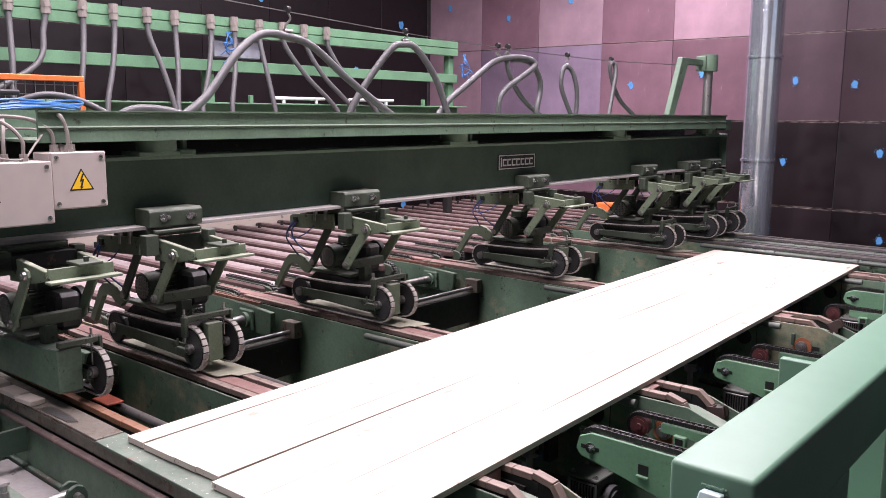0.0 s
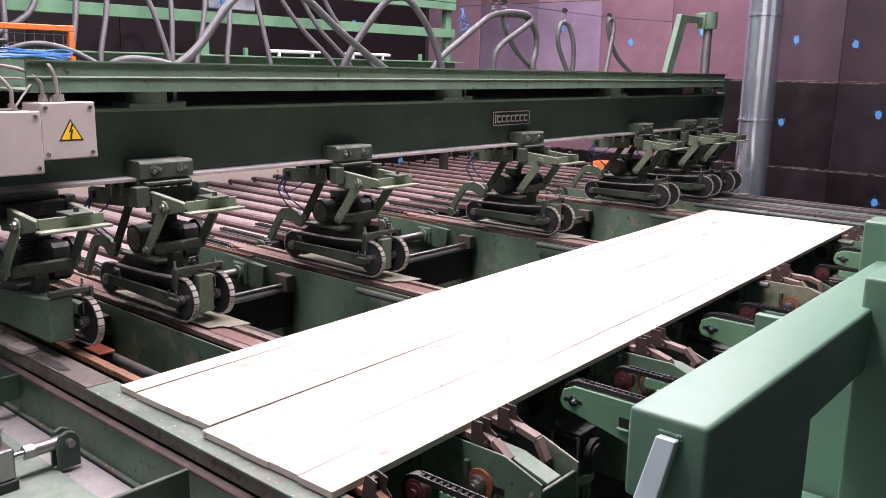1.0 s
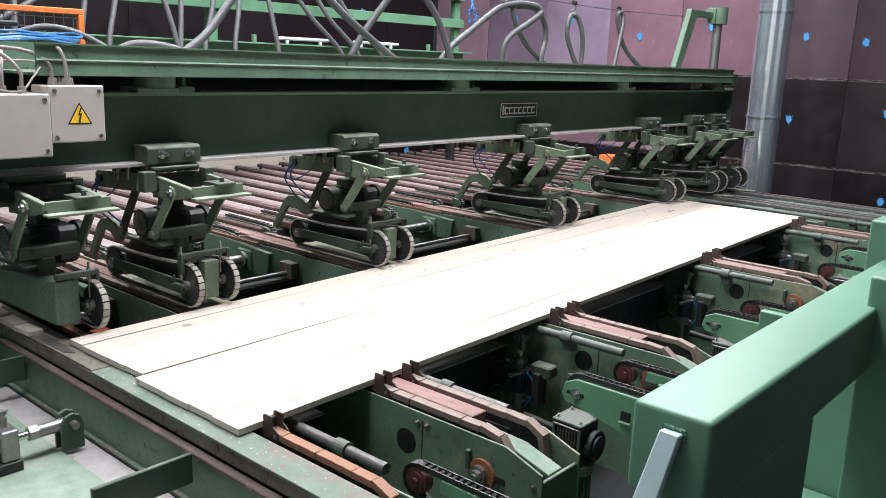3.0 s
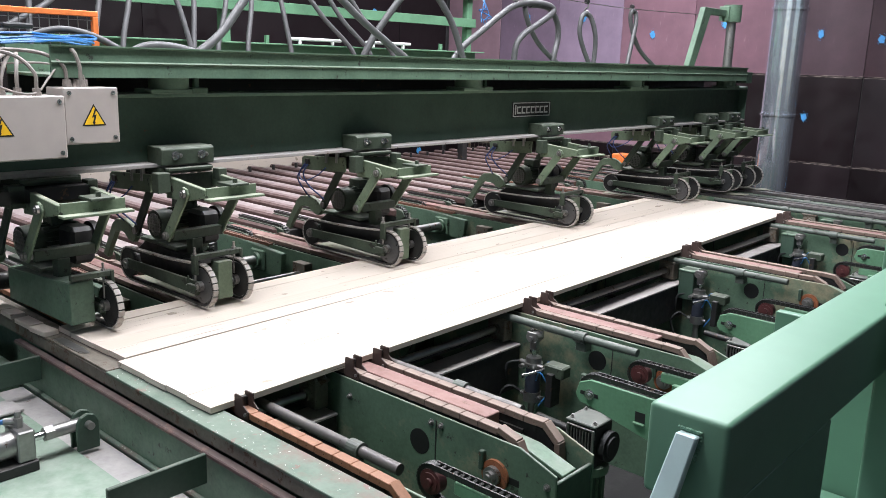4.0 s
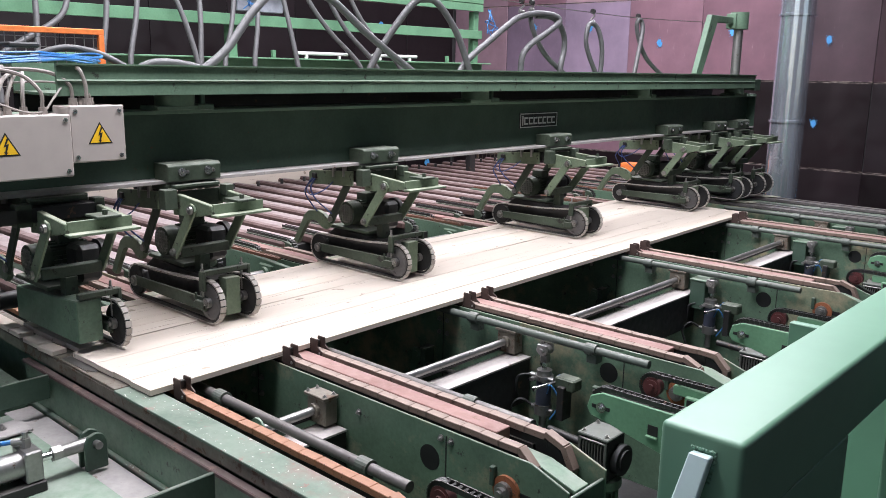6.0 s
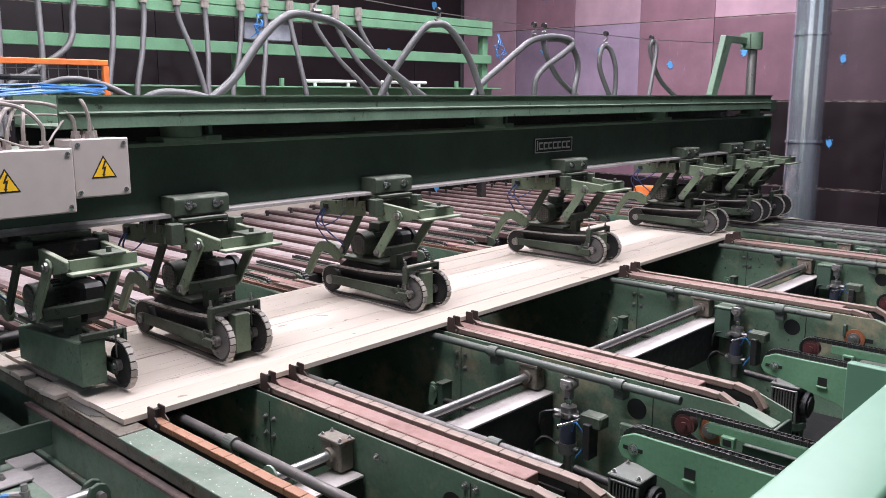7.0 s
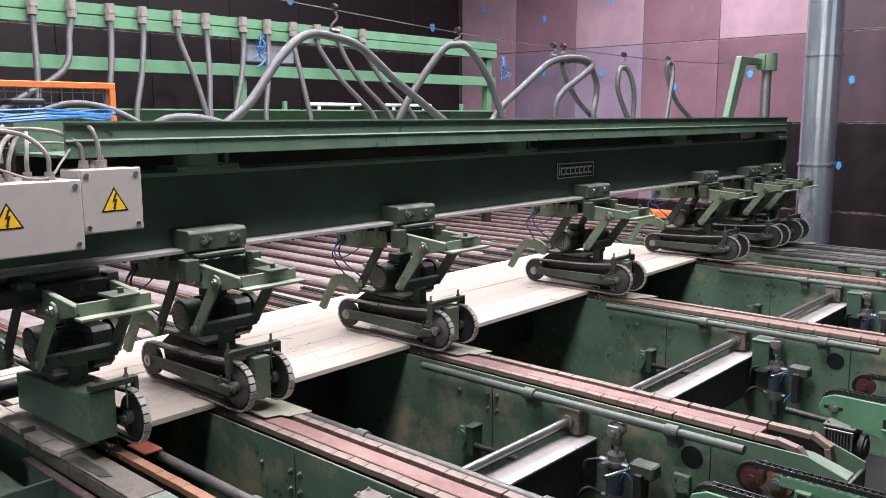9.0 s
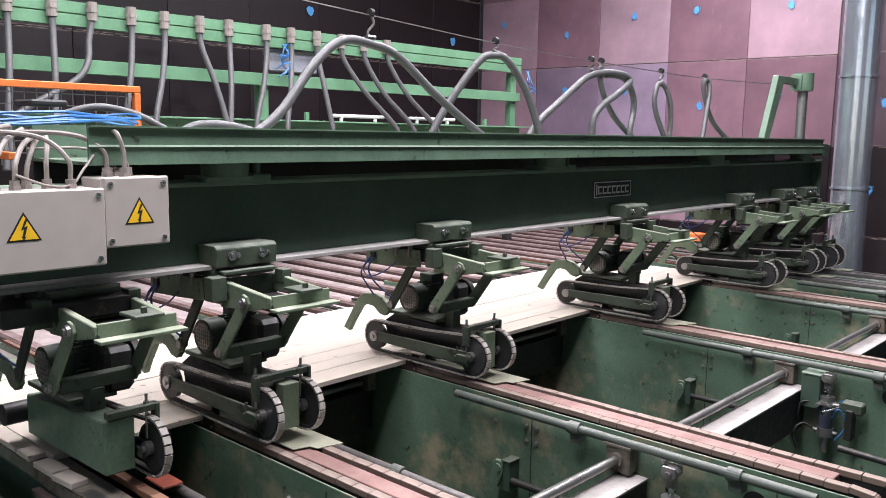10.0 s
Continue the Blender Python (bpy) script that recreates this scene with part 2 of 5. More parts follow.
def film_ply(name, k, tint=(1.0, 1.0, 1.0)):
    """Brown film-faced plywood, its colour scaled by k: each panel has its own tone, scuffs and drips."""
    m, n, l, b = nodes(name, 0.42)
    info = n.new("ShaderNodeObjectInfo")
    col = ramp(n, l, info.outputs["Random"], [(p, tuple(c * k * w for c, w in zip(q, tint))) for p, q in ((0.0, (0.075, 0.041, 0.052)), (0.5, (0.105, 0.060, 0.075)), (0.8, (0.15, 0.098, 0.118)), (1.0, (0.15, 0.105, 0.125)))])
    blot = ramp(n, l, noise_tex(n, l, 1.3, 6.0), [(0.3, (0.75, 0.75, 0.75)), (0.7, (1.25, 1.2, 1.2))])
    col = mix(n, l, 1.0, col, blot, "MULTIPLY")
    drip = ramp(n, l, noise_tex(n, l, 5.0, 6.0, 0.7, (6, 6, 0.5)), [(0.62, (0, 0, 0)), (0.80, (0.35, 0.35, 0.35))])
    col = mix(n, l, drip, col, (0.30 * k, 0.25 * k, 0.26 * k))
    c, s, a = n.new("ShaderNodeTexCoord"), n.new("ShaderNodeSeparateXYZ"), n.new("ShaderNodeMath")
    a.operation = "ABSOLUTE"
    l.new(c.outputs["Object"], s.inputs["Vector"])
    l.new(s.outputs["Z"], a.inputs[0])
    edge = ramp(n, l, a.outputs["Value"], [(0.585, (0, 0, 0)), (0.600, (1, 1, 1))])
    torn = ramp(n, l, noise_tex(n, l, 4.0, 7.0, 0.7, (1.5, 1.5, 5)), [(0.44, (0, 0, 0)), (0.56, (1, 1, 1))])
    col = mix(n, l, mix(n, l, 1.0, edge, torn, "MULTIPLY"), col, (0.34, 0.27, 0.24))
    l.new(col, b.inputs["Base Color"])
    b.inputs["Specular IOR Level"].default_value = 0.35
    r = ramp(n, l, noise_tex(n, l, 4.0), [(0.3, (0.30,) * 3), (0.7, (0.6,) * 3)])
    l.new(r, b.inputs["Roughness"])
    bump(n, l, b, noise_tex(n, l, 30.0), 0.08, 0.002)
    return m


def concrete(name, base):
    m, n, l, b = nodes(name, 0.8)
    col = ramp(n, l, noise_tex(n, l, 0.9, 8.0), [(0.3, tuple(c * 0.6 for c in base)), (0.7, base)])
    saw = ramp(n, l, noise_tex(n, l, 5.0, 8.0, 0.7), [(0.5, (0, 0, 0)), (0.75, (0.6, 0.6, 0.6))])
    col = mix(n, l, saw, col, tuple(min(0.3, c * 2.2) for c in base))
    l.new(col, b.inputs["Base Color"])
    bump(n, l, b, noise_tex(n, l, 40.0), 0.3, 0.004)
    return m


# The long wall's copy is near-black: its shade is put into the colour.
DUCT, PLY, PLY_SHADED = galvanised(), film_ply("film_faced_plywood", 2.6), film_ply("shaded_brown_plywood", 0.09)
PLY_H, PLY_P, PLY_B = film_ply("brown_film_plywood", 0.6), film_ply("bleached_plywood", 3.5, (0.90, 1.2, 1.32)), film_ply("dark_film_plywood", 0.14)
# One near-black base for the whole floor, pit included.
FLOOR, ROOF = concrete("near_black_concrete", (0.022, 0.021, 0.020)), concrete("ceiling_boards", (0.07, 0.068, 0.07))


# ---- mesh helpers ----
def mesh_of(name, bm, material):
    me = bpy.data.meshes.new(name)
    bm.to_mesh(me)
    bm.free()
    me.materials.append(material)
    return me


def part(name, bm, material, parent=None, label="", smooth=False):
    """Links a bmesh as one mesh object, under a thing or a part."""
    me = mesh_of(name, bm, material)
    if smooth:
        for p in me.polygons:
            p.use_smooth = True
        me.set_sharp_from_angle(angle=radians(40))
    ob = new(name, me)
    ob.parent = parent
    if label:
        tagged(ob, label)
    return ob


def thing(name, label, category, group="", kind="", at=(0, 0, 0)):
    e = new(name)
    e.empty_display_size = 0.1
    e.location = at
    return tagged(e, label, category, group, kind)


def box(bm, x0, x1, y0, y1, z0, z1, bev=0.003, turn=None):
    """A box with chamfered edges; turn is an extra pose."""
    r = bmesh.ops.create_cube(bm, size=1.0)
    vs = r["verts"]
    m = Matrix.Translation(((x0 + x1) / 2, (y0 + y1) / 2, (z0 + z1) / 2)) @ Matrix.Diagonal((x1 - x0, y1 - y0, z1 - z0, 1))
    bmesh.ops.transform(bm, matrix=m, verts=vs)
    if turn is not None:
        bmesh.ops.transform(bm, matrix=turn, verts=vs)
    if bev:
        es = list({e for v in vs for e in v.link_edges})
        bmesh.ops.bevel(bm, geom=es, offset=bev, segments=1, affect="EDGES", profile=0.5)
    return bm


def cyl(bm, p0, p1, r, seg=16, r2=None):
    p0, p1 = Vector(p0), Vector(p1)
    d = p1 - p0
    m = Matrix.Translation((p0 + p1) / 2) @ d.to_track_quat("Z", "Y").to_matrix().to_4x4()
    bmesh.ops.create_cone(bm, cap_ends=True, segments=seg, radius1=r, radius2=r if r2 is None else r2, depth=d.length, matrix=m)
    return bm


def prism(bm, pts, axis, a, b, bev=0.0):
    """A flat outline pushed from a to b along an axis; for axis y the points are (x, z), for x (y, z), for z (x, y)."""
    def at(p, v):
        return {"x": (v, p[0], p[1]), "y": (p[0], v, p[1]), "z": (p[0], p[1], v)}[axis]
    lo = [bm.verts.new(at(p, a)) for p in pts]
    hi = [bm.verts.new(at(p, b)) for p in pts]
    fs = [bm.faces.new(lo), bm.faces.new(hi)]
    for i in range(len(pts)):
        j = (i + 1) % len(pts)
        fs.append(bm.faces.new((lo[i], lo[j], hi[j], hi[i])))
    bmesh.ops.recalc_face_normals(bm, faces=fs)
    if bev:
        bmesh.ops.bevel(bm, geom=list({e for f in fs for e in f.edges}), offset=bev, segments=1, affect="EDGES", profile=0.5)
    return bm


def bar(bm, p0, p1, y0, y1, w, bev=0.003):
    """A flat bar in the x-z plane from p0 to p1, w wide, between y0 and y1."""
    (ax, az), (bx, bz) = p0, p1
    d = math.hypot(bx - ax, bz - az)
    ux, uz = (bx - ax) / d, (bz - az) / d
    h = w / 2
    pts = [(ax - ux * h * 0.6 - uz * h, az - uz * h * 0.6 + ux * h), (ax - ux * h, az - uz * h), (ax - ux * h * 0.6 + uz * h, az - uz * h * 0.6 - ux * h),
           (bx + ux * h * 0.6 + uz * h, bz + uz * h * 0.6 - ux * h), (bx + ux * h, bz + uz * h), (bx + ux * h * 0.6 - uz * h, bz + uz * h * 0.6 + ux * h)]
    return prism(bm, pts, "y", y0, y1, bev)


def spline(pts, n=8):
    """A smooth line through points."""
    p = [Vector(q) for q in pts]
    p = [2 * p[0] - p[1]] + p + [2 * p[-1] - p[-2]]
    out = []
    for i in range(1, len(p) - 2):
        for k in range(n):
            t = k / n
            a, b, c, d = p[i - 1], p[i], p[i + 1], p[i + 2]
            out.append(0.5 * ((2 * b) + (c - a) * t + (2 * a - 5 * b + 4 * c - d) * t * t + (3 * b - a - 3 * c + d) * t ** 3))
    return out + [p[-2]]


def tube(bm, pts, r, seg=8, rib=0.0, smooth=8):
    """A round hose along points; rib gives every other ring a smaller size."""
    line = spline(pts, smooth) if smooth else [Vector(p) for p in pts]
    rings, side = [], None
    for i, p in enumerate(line):
        d = (line[min(i + 1, len(line) - 1)] - line[max(i - 1, 0)]).normalized()
        if side is None:
            side = d.orthogonal().normalized()
        side = (side - d * side.dot(d)).normalized()
        up = d.cross(side)
        rr = r * (1 - rib) if i % 2 else r
        rings.append([bm.verts.new(p + (side * math.cos(a) + up * math.sin(a)) * rr) for a in (math.tau * k / seg for k in range(seg))])
    for a, b in zip(rings, rings[1:]):
        for k in range(seg):
            bm.faces.new((a[k], a[(k + 1) % seg], b[(k + 1) % seg], b[k]))
    bm.faces.new(rings[0][::-1])
    bm.faces.new(rings[-1])
    return bm


def hexbolt(bm, p, axis, r=0.012, h=0.012):
    d = Vector(axis)
    p = Vector(p)
    cyl(bm, p, p + d * h * 0.3, r * 1.45, 12)
    cyl(bm, p + d * h * 0.3, p + d * h, r, 6)
    cyl(bm, p + d * h, p + d * h * 1.5, r * 0.55, 8)
    return bm


def nb():
    return bmesh.new()


# ---- the hall ----
X0, X1, Y0, Y1 = -10.82, 4.0, -5.0, 12.27
def hall():
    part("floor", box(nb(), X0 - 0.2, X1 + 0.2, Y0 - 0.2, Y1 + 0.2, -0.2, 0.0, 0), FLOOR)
    tagged(bpy.data.objects["floor"], "dusty grey concrete hall floor", "floor", kind="structure")
    w = part("wall_north", box(nb(), X0 - 0.2, X1 + 0.2, Y1 + 0.03, Y1 + 0.25, 0, CEIL, 0), ROOF)
    tagged(w, "end wall clad with brown film-faced plywood panels", "wall", kind="structure")
    v = part("wall_west", box(nb(), X0 - 0.25, X0 - 0.03, Y0, Y1 + 0.03, 0, CEIL, 0), ROOF)
    tagged(v, "long wall clad with brown plywood panels, shade in their colour", "wall", kind="structure")
    y0, y1, z0, z1 = FILL_E
    bm = nb()
    for a, c, d, f in ((Y0, y0, 0, CEIL), (y1, Y1 + 0.03, 0, CEIL), (y0, y1, 0, z0), (y0, y1, z1, CEIL)):
        box(bm, X1, X1 + 0.2, a, c, d, f, 0)
    e = part("wall_east", bm, ROOF)
    tagged(e, "plain grey hall wall", "wall", kind="structure")
    x0, x1, z0, z1 = FILL_S
    bm = nb()
    for a, c, d, f in ((X0 - 0.2, x0, 0, CEIL), (x1, X1 + 0.2, 0, CEIL), (x0, x1, 0, z0), (x0, x1, z1, CEIL)):
        box(bm, a, c, Y0 - 0.2, Y0, d, f, 0)
    s = part("wall_south", bm, ROOF)
    tagged(s, "plain grey hall wall", "wall", kind="structure")
    bm = nb()
    edges = [X0 - 0.2] + [q for x0, x1, *_ in sorted(ROOF_LIGHTS) for q in (x0, x1)] + [X1 + 0.2]
    for a, b in zip(edges[::2], edges[1::2]):
        box(bm, a, b, Y0 - 0.2, Y1 + 0.25, CEIL, CEIL + 0.15, 0)
    c = part("ceiling", bm, ROOF)
    tagged(c, "grey boarded ceiling with long roof lights", "ceiling", kind="structure")
    return w, v


WALL_N, WALL_W = hall()


# ---- the gantry: I-beam, cable tray, hanging brackets ----
def gantry():
    g = thing("gantry_beam", "dark green painted steel I-beam carrying the press units", "beam")
    bm = nb()
    box(bm, -3.808, -3.780, -0.2, 9.42, 1.90, 2.235, 0)
    part("web", bm, GREEN_D, g)
    # Upper flange is dusty; the lower one's pale colour holds its lit edge.
    for z in (1.880, 2.228):
        part("flange", box(nb(), -3.905, -3.683, -0.2, 9.42, z, z + 0.018, 0.002), TABLE if z > 2 else LEDGE, g)
    part("end_plate", box(nb(), -3.90, -3.69, 9.42, 9.435, 1.86, 2.26), GREEN_D, g)
    # upper tray
    t = thing("cable_tray", "green painted steel channel tray above the beam", "tray")
    bm = nb()
    prism(bm, [(-3.60, 2.325), (-3.60, 2.385), (-3.592, 2.392), (-3.60, 2.399), (-3.60, 2.455), (-3.585, 2.462), (-3.585, 2.468), (-3.612, 2.468), (-3.612, 2.325)], "y", 1.59, 9.15)
    part("front_side", bm, GREEN, t)
    part("tray_floor", box(nb(), -4.08, -3.612, 1.59, 9.15, 2.325, 2.337, 0), GREEN, t)
    # Added dark sheet, standing for the shaded gap between tray and beam.
    part("back_skirt", box(nb(), -4.092, -4.082, 1.59, 9.15, 2.20, 2.324, 0), DARKST, t, "dark sheet added for the black gap under the tray")
    part("back_side", box(nb(), -4.092, -4.08, 1.59, 9.15, 2.325, 2.468, 0), GREEN, t)
    part("end_cap", box(nb(), -4.08, -3.60, 9.15, 9.30, 2.30, 2.42), GREEN_D, t)
    for y in (2.37, 4.73, 7.04, 9.08):
        b = thing("tray_bracket", "small green steel bracket clamped on the beam flange", "bracket", "tray brackets")
        part("stem", box(nb(), -3.72, -3.69, y - 0.012, y + 0.012, 2.246, 2.326), GREEN, b)
        part("clamp", box(nb(), -3.76, -3.66, y - 0.045, y + 0.045, 2.246, 2.275), GREEN, b)
    for y in (2.24, 4.6, 6.9, 8.95):
        b = thing("mounting_puck", "grey-green round mounting under the cable tray", "mounting", "tray mountings")
        part("plate", box(nb(), -3.84, -3.665, y - 0.14, y + 0.14, 2.246, 2.268), TABLE, b)
        part("drum", cyl(nb(), (-3.745, y, 2.268), (-3.745, y, 2.325), 0.10, 28), TABLE, b, smooth=True)
    # maker's plate, its mark as plain bars
    p = thing("maker_plate", "black nameplate with pale border and bars", "sign")
    part("plate", box(nb(), -3.780, -3.775, 5.170, 5.680, 2.030, 2.152, 0.001), INK, p)
    bm = nb()
    for a, b, c, d in ((5.180, 5.670, 2.036, 2.043), (5.180, 5.670, 2.139, 2.146), (5.180, 5.187, 2.043, 2.139), (5.663, 5.670, 2.043, 2.139)):
        box(bm, -3.775, -3.7735, a, b, c, d, 0)
    part("border", bm, GREYPRINT, p)
    bm = nb()
    box(bm, -3.775, -3.7735, 5.205, 5.218, 2.055, 2.128, 0)
    for k in range(7):
        y = 5.230 + k * 0.060
        box(bm, -3.775, -3.7735, y, y + 0.050, 2.060, 2.072, 0)
        box(bm, -3.775, -3.7735, y, y + 0.013, 2.060, 2.116, 0)
        box(bm, -3.775, -3.7735, y + 0.013, y + 0.050, 2.104, 2.116, 0)
    part("mark", bm, GREYPRINT, p)
    # post with arm at the far end
    q = thing("end_post", "green steel arm with a bright guide rod", "post")
    bm = nb()
    prism(bm, [(8.20, 2.468), (8.33, 2.468), (8.60, 3.00), (8.98, 3.005), (8.98, 3.07), (8.46, 3.07)], "x", -3.89, -3.83, 0.004)
    part("arm", bm, GREEN, q)
    part("head", cyl(nb(), (-3.86, 9.20, 2.955), (-3.86, 9.20, 3.135), 0.098, 20), GREEN, q, smooth=True)
    part("clamp_plate", box(nb(), -3.915, -3.805, 8.985, 9.015, 2.955, 3.11, 0.004), GREEN, q)
    for z in (2.985, 3.045, 3.105):
        part("bolt", hexbolt(nb(), (-3.83, 9.292, z), (0.3, 1, 0), 0.014, 0.03), STEEL, q)
    part("guide_rod", cyl(nb(), (-3.86, 9.2, 2.42), (-3.86, 9.2, 2.95), 0.05, 16), STEEL, q, smooth=True)


gantry()


# ---- tracked press units hanging under the beam ----
def press_unit(cased=False):
    """Built round y = 0; z and x are true. cased: a steel casing in place of the first track."""
    u = thing("press_unit", "green tracked hold-down unit with motor hanging from the beam", "machine", "press units under the beam")
    if cased:
        part("hanger_block", box(nb(), -3.92, -3.60, -0.30, 0.19, 1.775, 1.844, 0.006), DARKST, u)
    else:
        bm = nb()
        prism(bm, [(-3.779, 1.892), (-3.645, 1.892), (-3.640, 1.968), (-3.655, 1.982), (-3.779, 1.982)], "y", -0.152, 0.152, 0.003)
        part("clamp_block", bm, GREEN_U, u)
        for y in (-0.075, 0.075):
            part("bolt", hexbolt(nb(), (-3.642, y, 1.940), (1, 0, 0), 0.016, 0.018), BRIGHT, u)
        for y in (-0.045, 0.105):
            part("set_screw", hexbolt(nb(), (-3.642, y, 1.938), (1, 0, 0), 0.008, 0.010), STEEL, u)
    # Hanger, rear arms and motor take the green with shade in it.
    bm = nb()
    box(bm, -3.92, -3.66, -0.15, 0.15, 1.845, 1.879)
    box(bm, -3.70, -3.62, -0.13, 0.13, 1.862, 1.878)
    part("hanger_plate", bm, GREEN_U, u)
    for y in (-0.17, -0.10, 0.12):
        part("hanger_stud", cyl(nb(), (-3.80, y, 1.80), (-3.80, y, 1.88), 0.014, 8), STEEL, u)
        part("hanger_stud", cyl(nb(), (-3.90, y, 1.79), (-3.90, y, 1.88), 0.014, 8), STEEL, u)
    part("rear_block", box(nb(), -4.05, -3.72, -0.13, -0.09, 1.77, 1.845), DARKST, u)
    bm = nb()
    prism(bm, [(-4.145, 1.725), (-4.015, 1.732), (-3.90, 1.738), (-3.72, 1.750), (-3.72, 1.842), (-4.12, 1.815), (-4.145, 1.800)], "y", -0.176, -0.164, 0.002)
    part("hanger_cheek", bm, GREEN_F, u)
    part("plug", box(nb(), -4.10, -4.06, -0.19, -0.177, 1.765, 1.800), DARKST, u)
    part("side_block", box(nb(), -3.66, -3.60, -0.20, -0.13, 1.76, 1.86), GREEN_U, u)
    part("side_block", box(nb(), -3.66, -3.60, 0.15, 0.20, 1.80, 1.86), GREEN_U, u)
    # open frame
    bm = nb()
    prism(bm, [(-3.68, 1.72), (-3.68, 1.835), (-3.33, 1.805), (-3.33, 1.765), (-3.46, 1.735)], "y", -0.112, -0.084, 0.003)
    part("frame_side", bm, GREEN_F, u)
    bm = nb()
    prism(bm, [(-3.68, 1.76), (-3.68, 1.835), (-3.33, 1.805), (-3.33, 1.765)], "y", 0.158, 0.184, 0.003)
    part("frame_side", bm, GREEN_F, u)
    bm = nb()
    box(bm, -3.34, -3.328, -0.10, 0.19, 1.752, 1.812, 0.002)
    box(bm, -3.328, -3.275, -0.115, 0.205, 1.752, 1.764, 0.002)
    part("frame_front", bm, GREEN_F, u)
    part("frame_floor", box(nb(), -3.66, -3.345, -0.082, 0.156, 1.742, 1.752, 0), DARKST, u)
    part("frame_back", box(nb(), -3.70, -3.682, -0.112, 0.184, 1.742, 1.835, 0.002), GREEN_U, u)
    bm = nb()
    box(bm, -3.42, -3.30, 0.02, 0.13, 1.812, 1.824, 0.002)
    cyl(bm, (-3.345, 0.075, 1.824), (-3.345, 0.075, 1.845), 0.012, 8)
    part("front_clip", bm, GREEN_U, u)
    # parallel arms
    for y in (-0.128, 0.186):
        a = part("front_arm", bar(nb(), (-3.485, 1.768), (-3.665, 1.528), y, y + 0.014, 0.062), GREEN_F, u)
        for q in ((-3.485, 1.768), (-3.665, 1.528)):
            bm = nb()
            cyl(bm, (q[0], y - 0.014, q[1]), (q[0], y + 0.028, q[1]), 0.021, 12)
            cyl(bm, (q[0], y - 0.022, q[1]), (q[0], y - 0.014, q[1]), 0.011, 6)
            part("pivot_pin", bm, STEEL, a)
    for y in (-0.118, 0.16):
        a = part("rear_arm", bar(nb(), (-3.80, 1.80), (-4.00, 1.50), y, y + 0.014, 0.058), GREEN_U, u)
        part("pivot_pin", cyl(nb(), (-4.00, y - 0.012, 1.50), (-4.00, y + 0.026, 1.50), 0.02, 10), STEEL, a)
    part("cross_bar", box(nb(), -3.685, -3.635, -0.10, 0.184, 1.50, 1.55), GREEN_U, u)
    part("stem", box(nb(), -3.69, -3.63, 0.00, 0.06, 1.36, 1.50), GREEN_U, u)
    # motor
    mo = part("motor", cyl(nb(), (-3.93, -0.01, 1.535), (-3.93, 0.24, 1.535), 0.072, 24), GREEN_U, u, "dark green ribbed electric motor", True)
    bm = nb()
    for k in range(20):
        a = math.tau * k / 20
        box(bm, 0.070, 0.084, 0.05, 0.22, -0.0025, 0.0025, 0, Matrix.Translation((-3.93, 0, 1.535)) @ Matrix.Rotation(a, 4, "Y"))
    part("fin_ring", bm, GREEN_U, mo)
    bm = nb()
    cyl(bm, (-3.93, -0.045, 1.535), (-3.93, 0.03, 1.535), 0.078, 24, 0.082)
    part("fan_cover", bm, GREEN_U, mo, smooth=True)
    bm = nb()
    for k in range(-3, 4):
        h = math.sqrt(max(0.0, 0.062 ** 2 - (k * 0.017) ** 2))
        box(bm, -3.93 + k * 0.017 - 0.004, -3.93 + k * 0.017 + 0.004, -0.049, -0.0445, 1.535 - h, 1.535 + h, 0)
        box(bm, -3.93 - h, -3.93 + h, -0.0485, -0.0445, 1.535 + k * 0.017 - 0.003, 1.535 + k * 0.017 + 0.003, 0)
    part("grille", bm, STEEL, mo)
    part("terminal_box", box(nb(), -3.98, -3.88, 0.09, 0.19, 1.605, 1.66), GREEN_U, mo)
    part("gearbox", box(nb(), -3.85, -3.70, 0.10, 0.22, 1.44, 1.62, 0.02), DARKST, u)
    part("gear_wheel", cyl(nb(), (-3.76, 0.215, 1.56), (-3.76, 0.245, 1.56), 0.075, 24), DARKST, u, smooth=True)
    part("motor_plate", box(nb(), -4.09, -3.72, -0.045, 0.15, 1.425, 1.445), GREEN_U, u)
    # bent arm behind
    bm = nb()
    prism(bm, [(-4.425, 1.295), (-4.375, 1.280), (-4.330, 1.355), (-4.262, 1.448), (-4.215, 1.466), (-4.165, 1.460), (-4.115, 1.425), (-4.070, 1.418),
               (-4.035, 1.450), (-4.050, 1.492), (-4.095, 1.520), (-4.150, 1.538), (-4.255, 1.525), (-4.300, 1.490)], "y", -0.102, -0.072, 0.003)
    part("hook_arm", bm, GREEN_F, u)
    # body between the tracks
    if not cased:
        bm = nb()
        prism(bm, [(-4.10, 1.24), (-3.50, 1.22), (-3.46, 1.25), (-3.46, 1.40), (-4.06, 1.425), (-4.14, 1.37)], "y", -0.035, 0.095, 0.004)
        part("body", bm, DARKST, u)
        part("front_plate", box(nb(), -3.47, -3.40, 0.0, 0.085, 1.22, 1.415), GREEN_F, u)
    if cased:
        bm = nb()
        prism(bm, [(-4.12, 1.215), (-3.44, 1.230), (-3.44, 1.428), (-4.12, 1.380)], "y", -0.040, 0.075, 0.005)
        part("casing", bm, GREEN, u)
        part("side_roller", cyl(nb(), (-4.16, -0.12, 1.30), (-4.16, 0.02, 1.30), 0.045, 16), DARKST, u, smooth=True)
    for y in (0.112,) if cased else (-0.098, 0.112):
        tr = part("track_frame", prism(nb(), [(-4.15, 1.262), (-3.44, 1.25), (-3.42, 1.29), (-3.44, 1.325), (-4.15, 1.315)], "y", y - 0.004, y + 0.010, 0.003), GREEN_U, u)
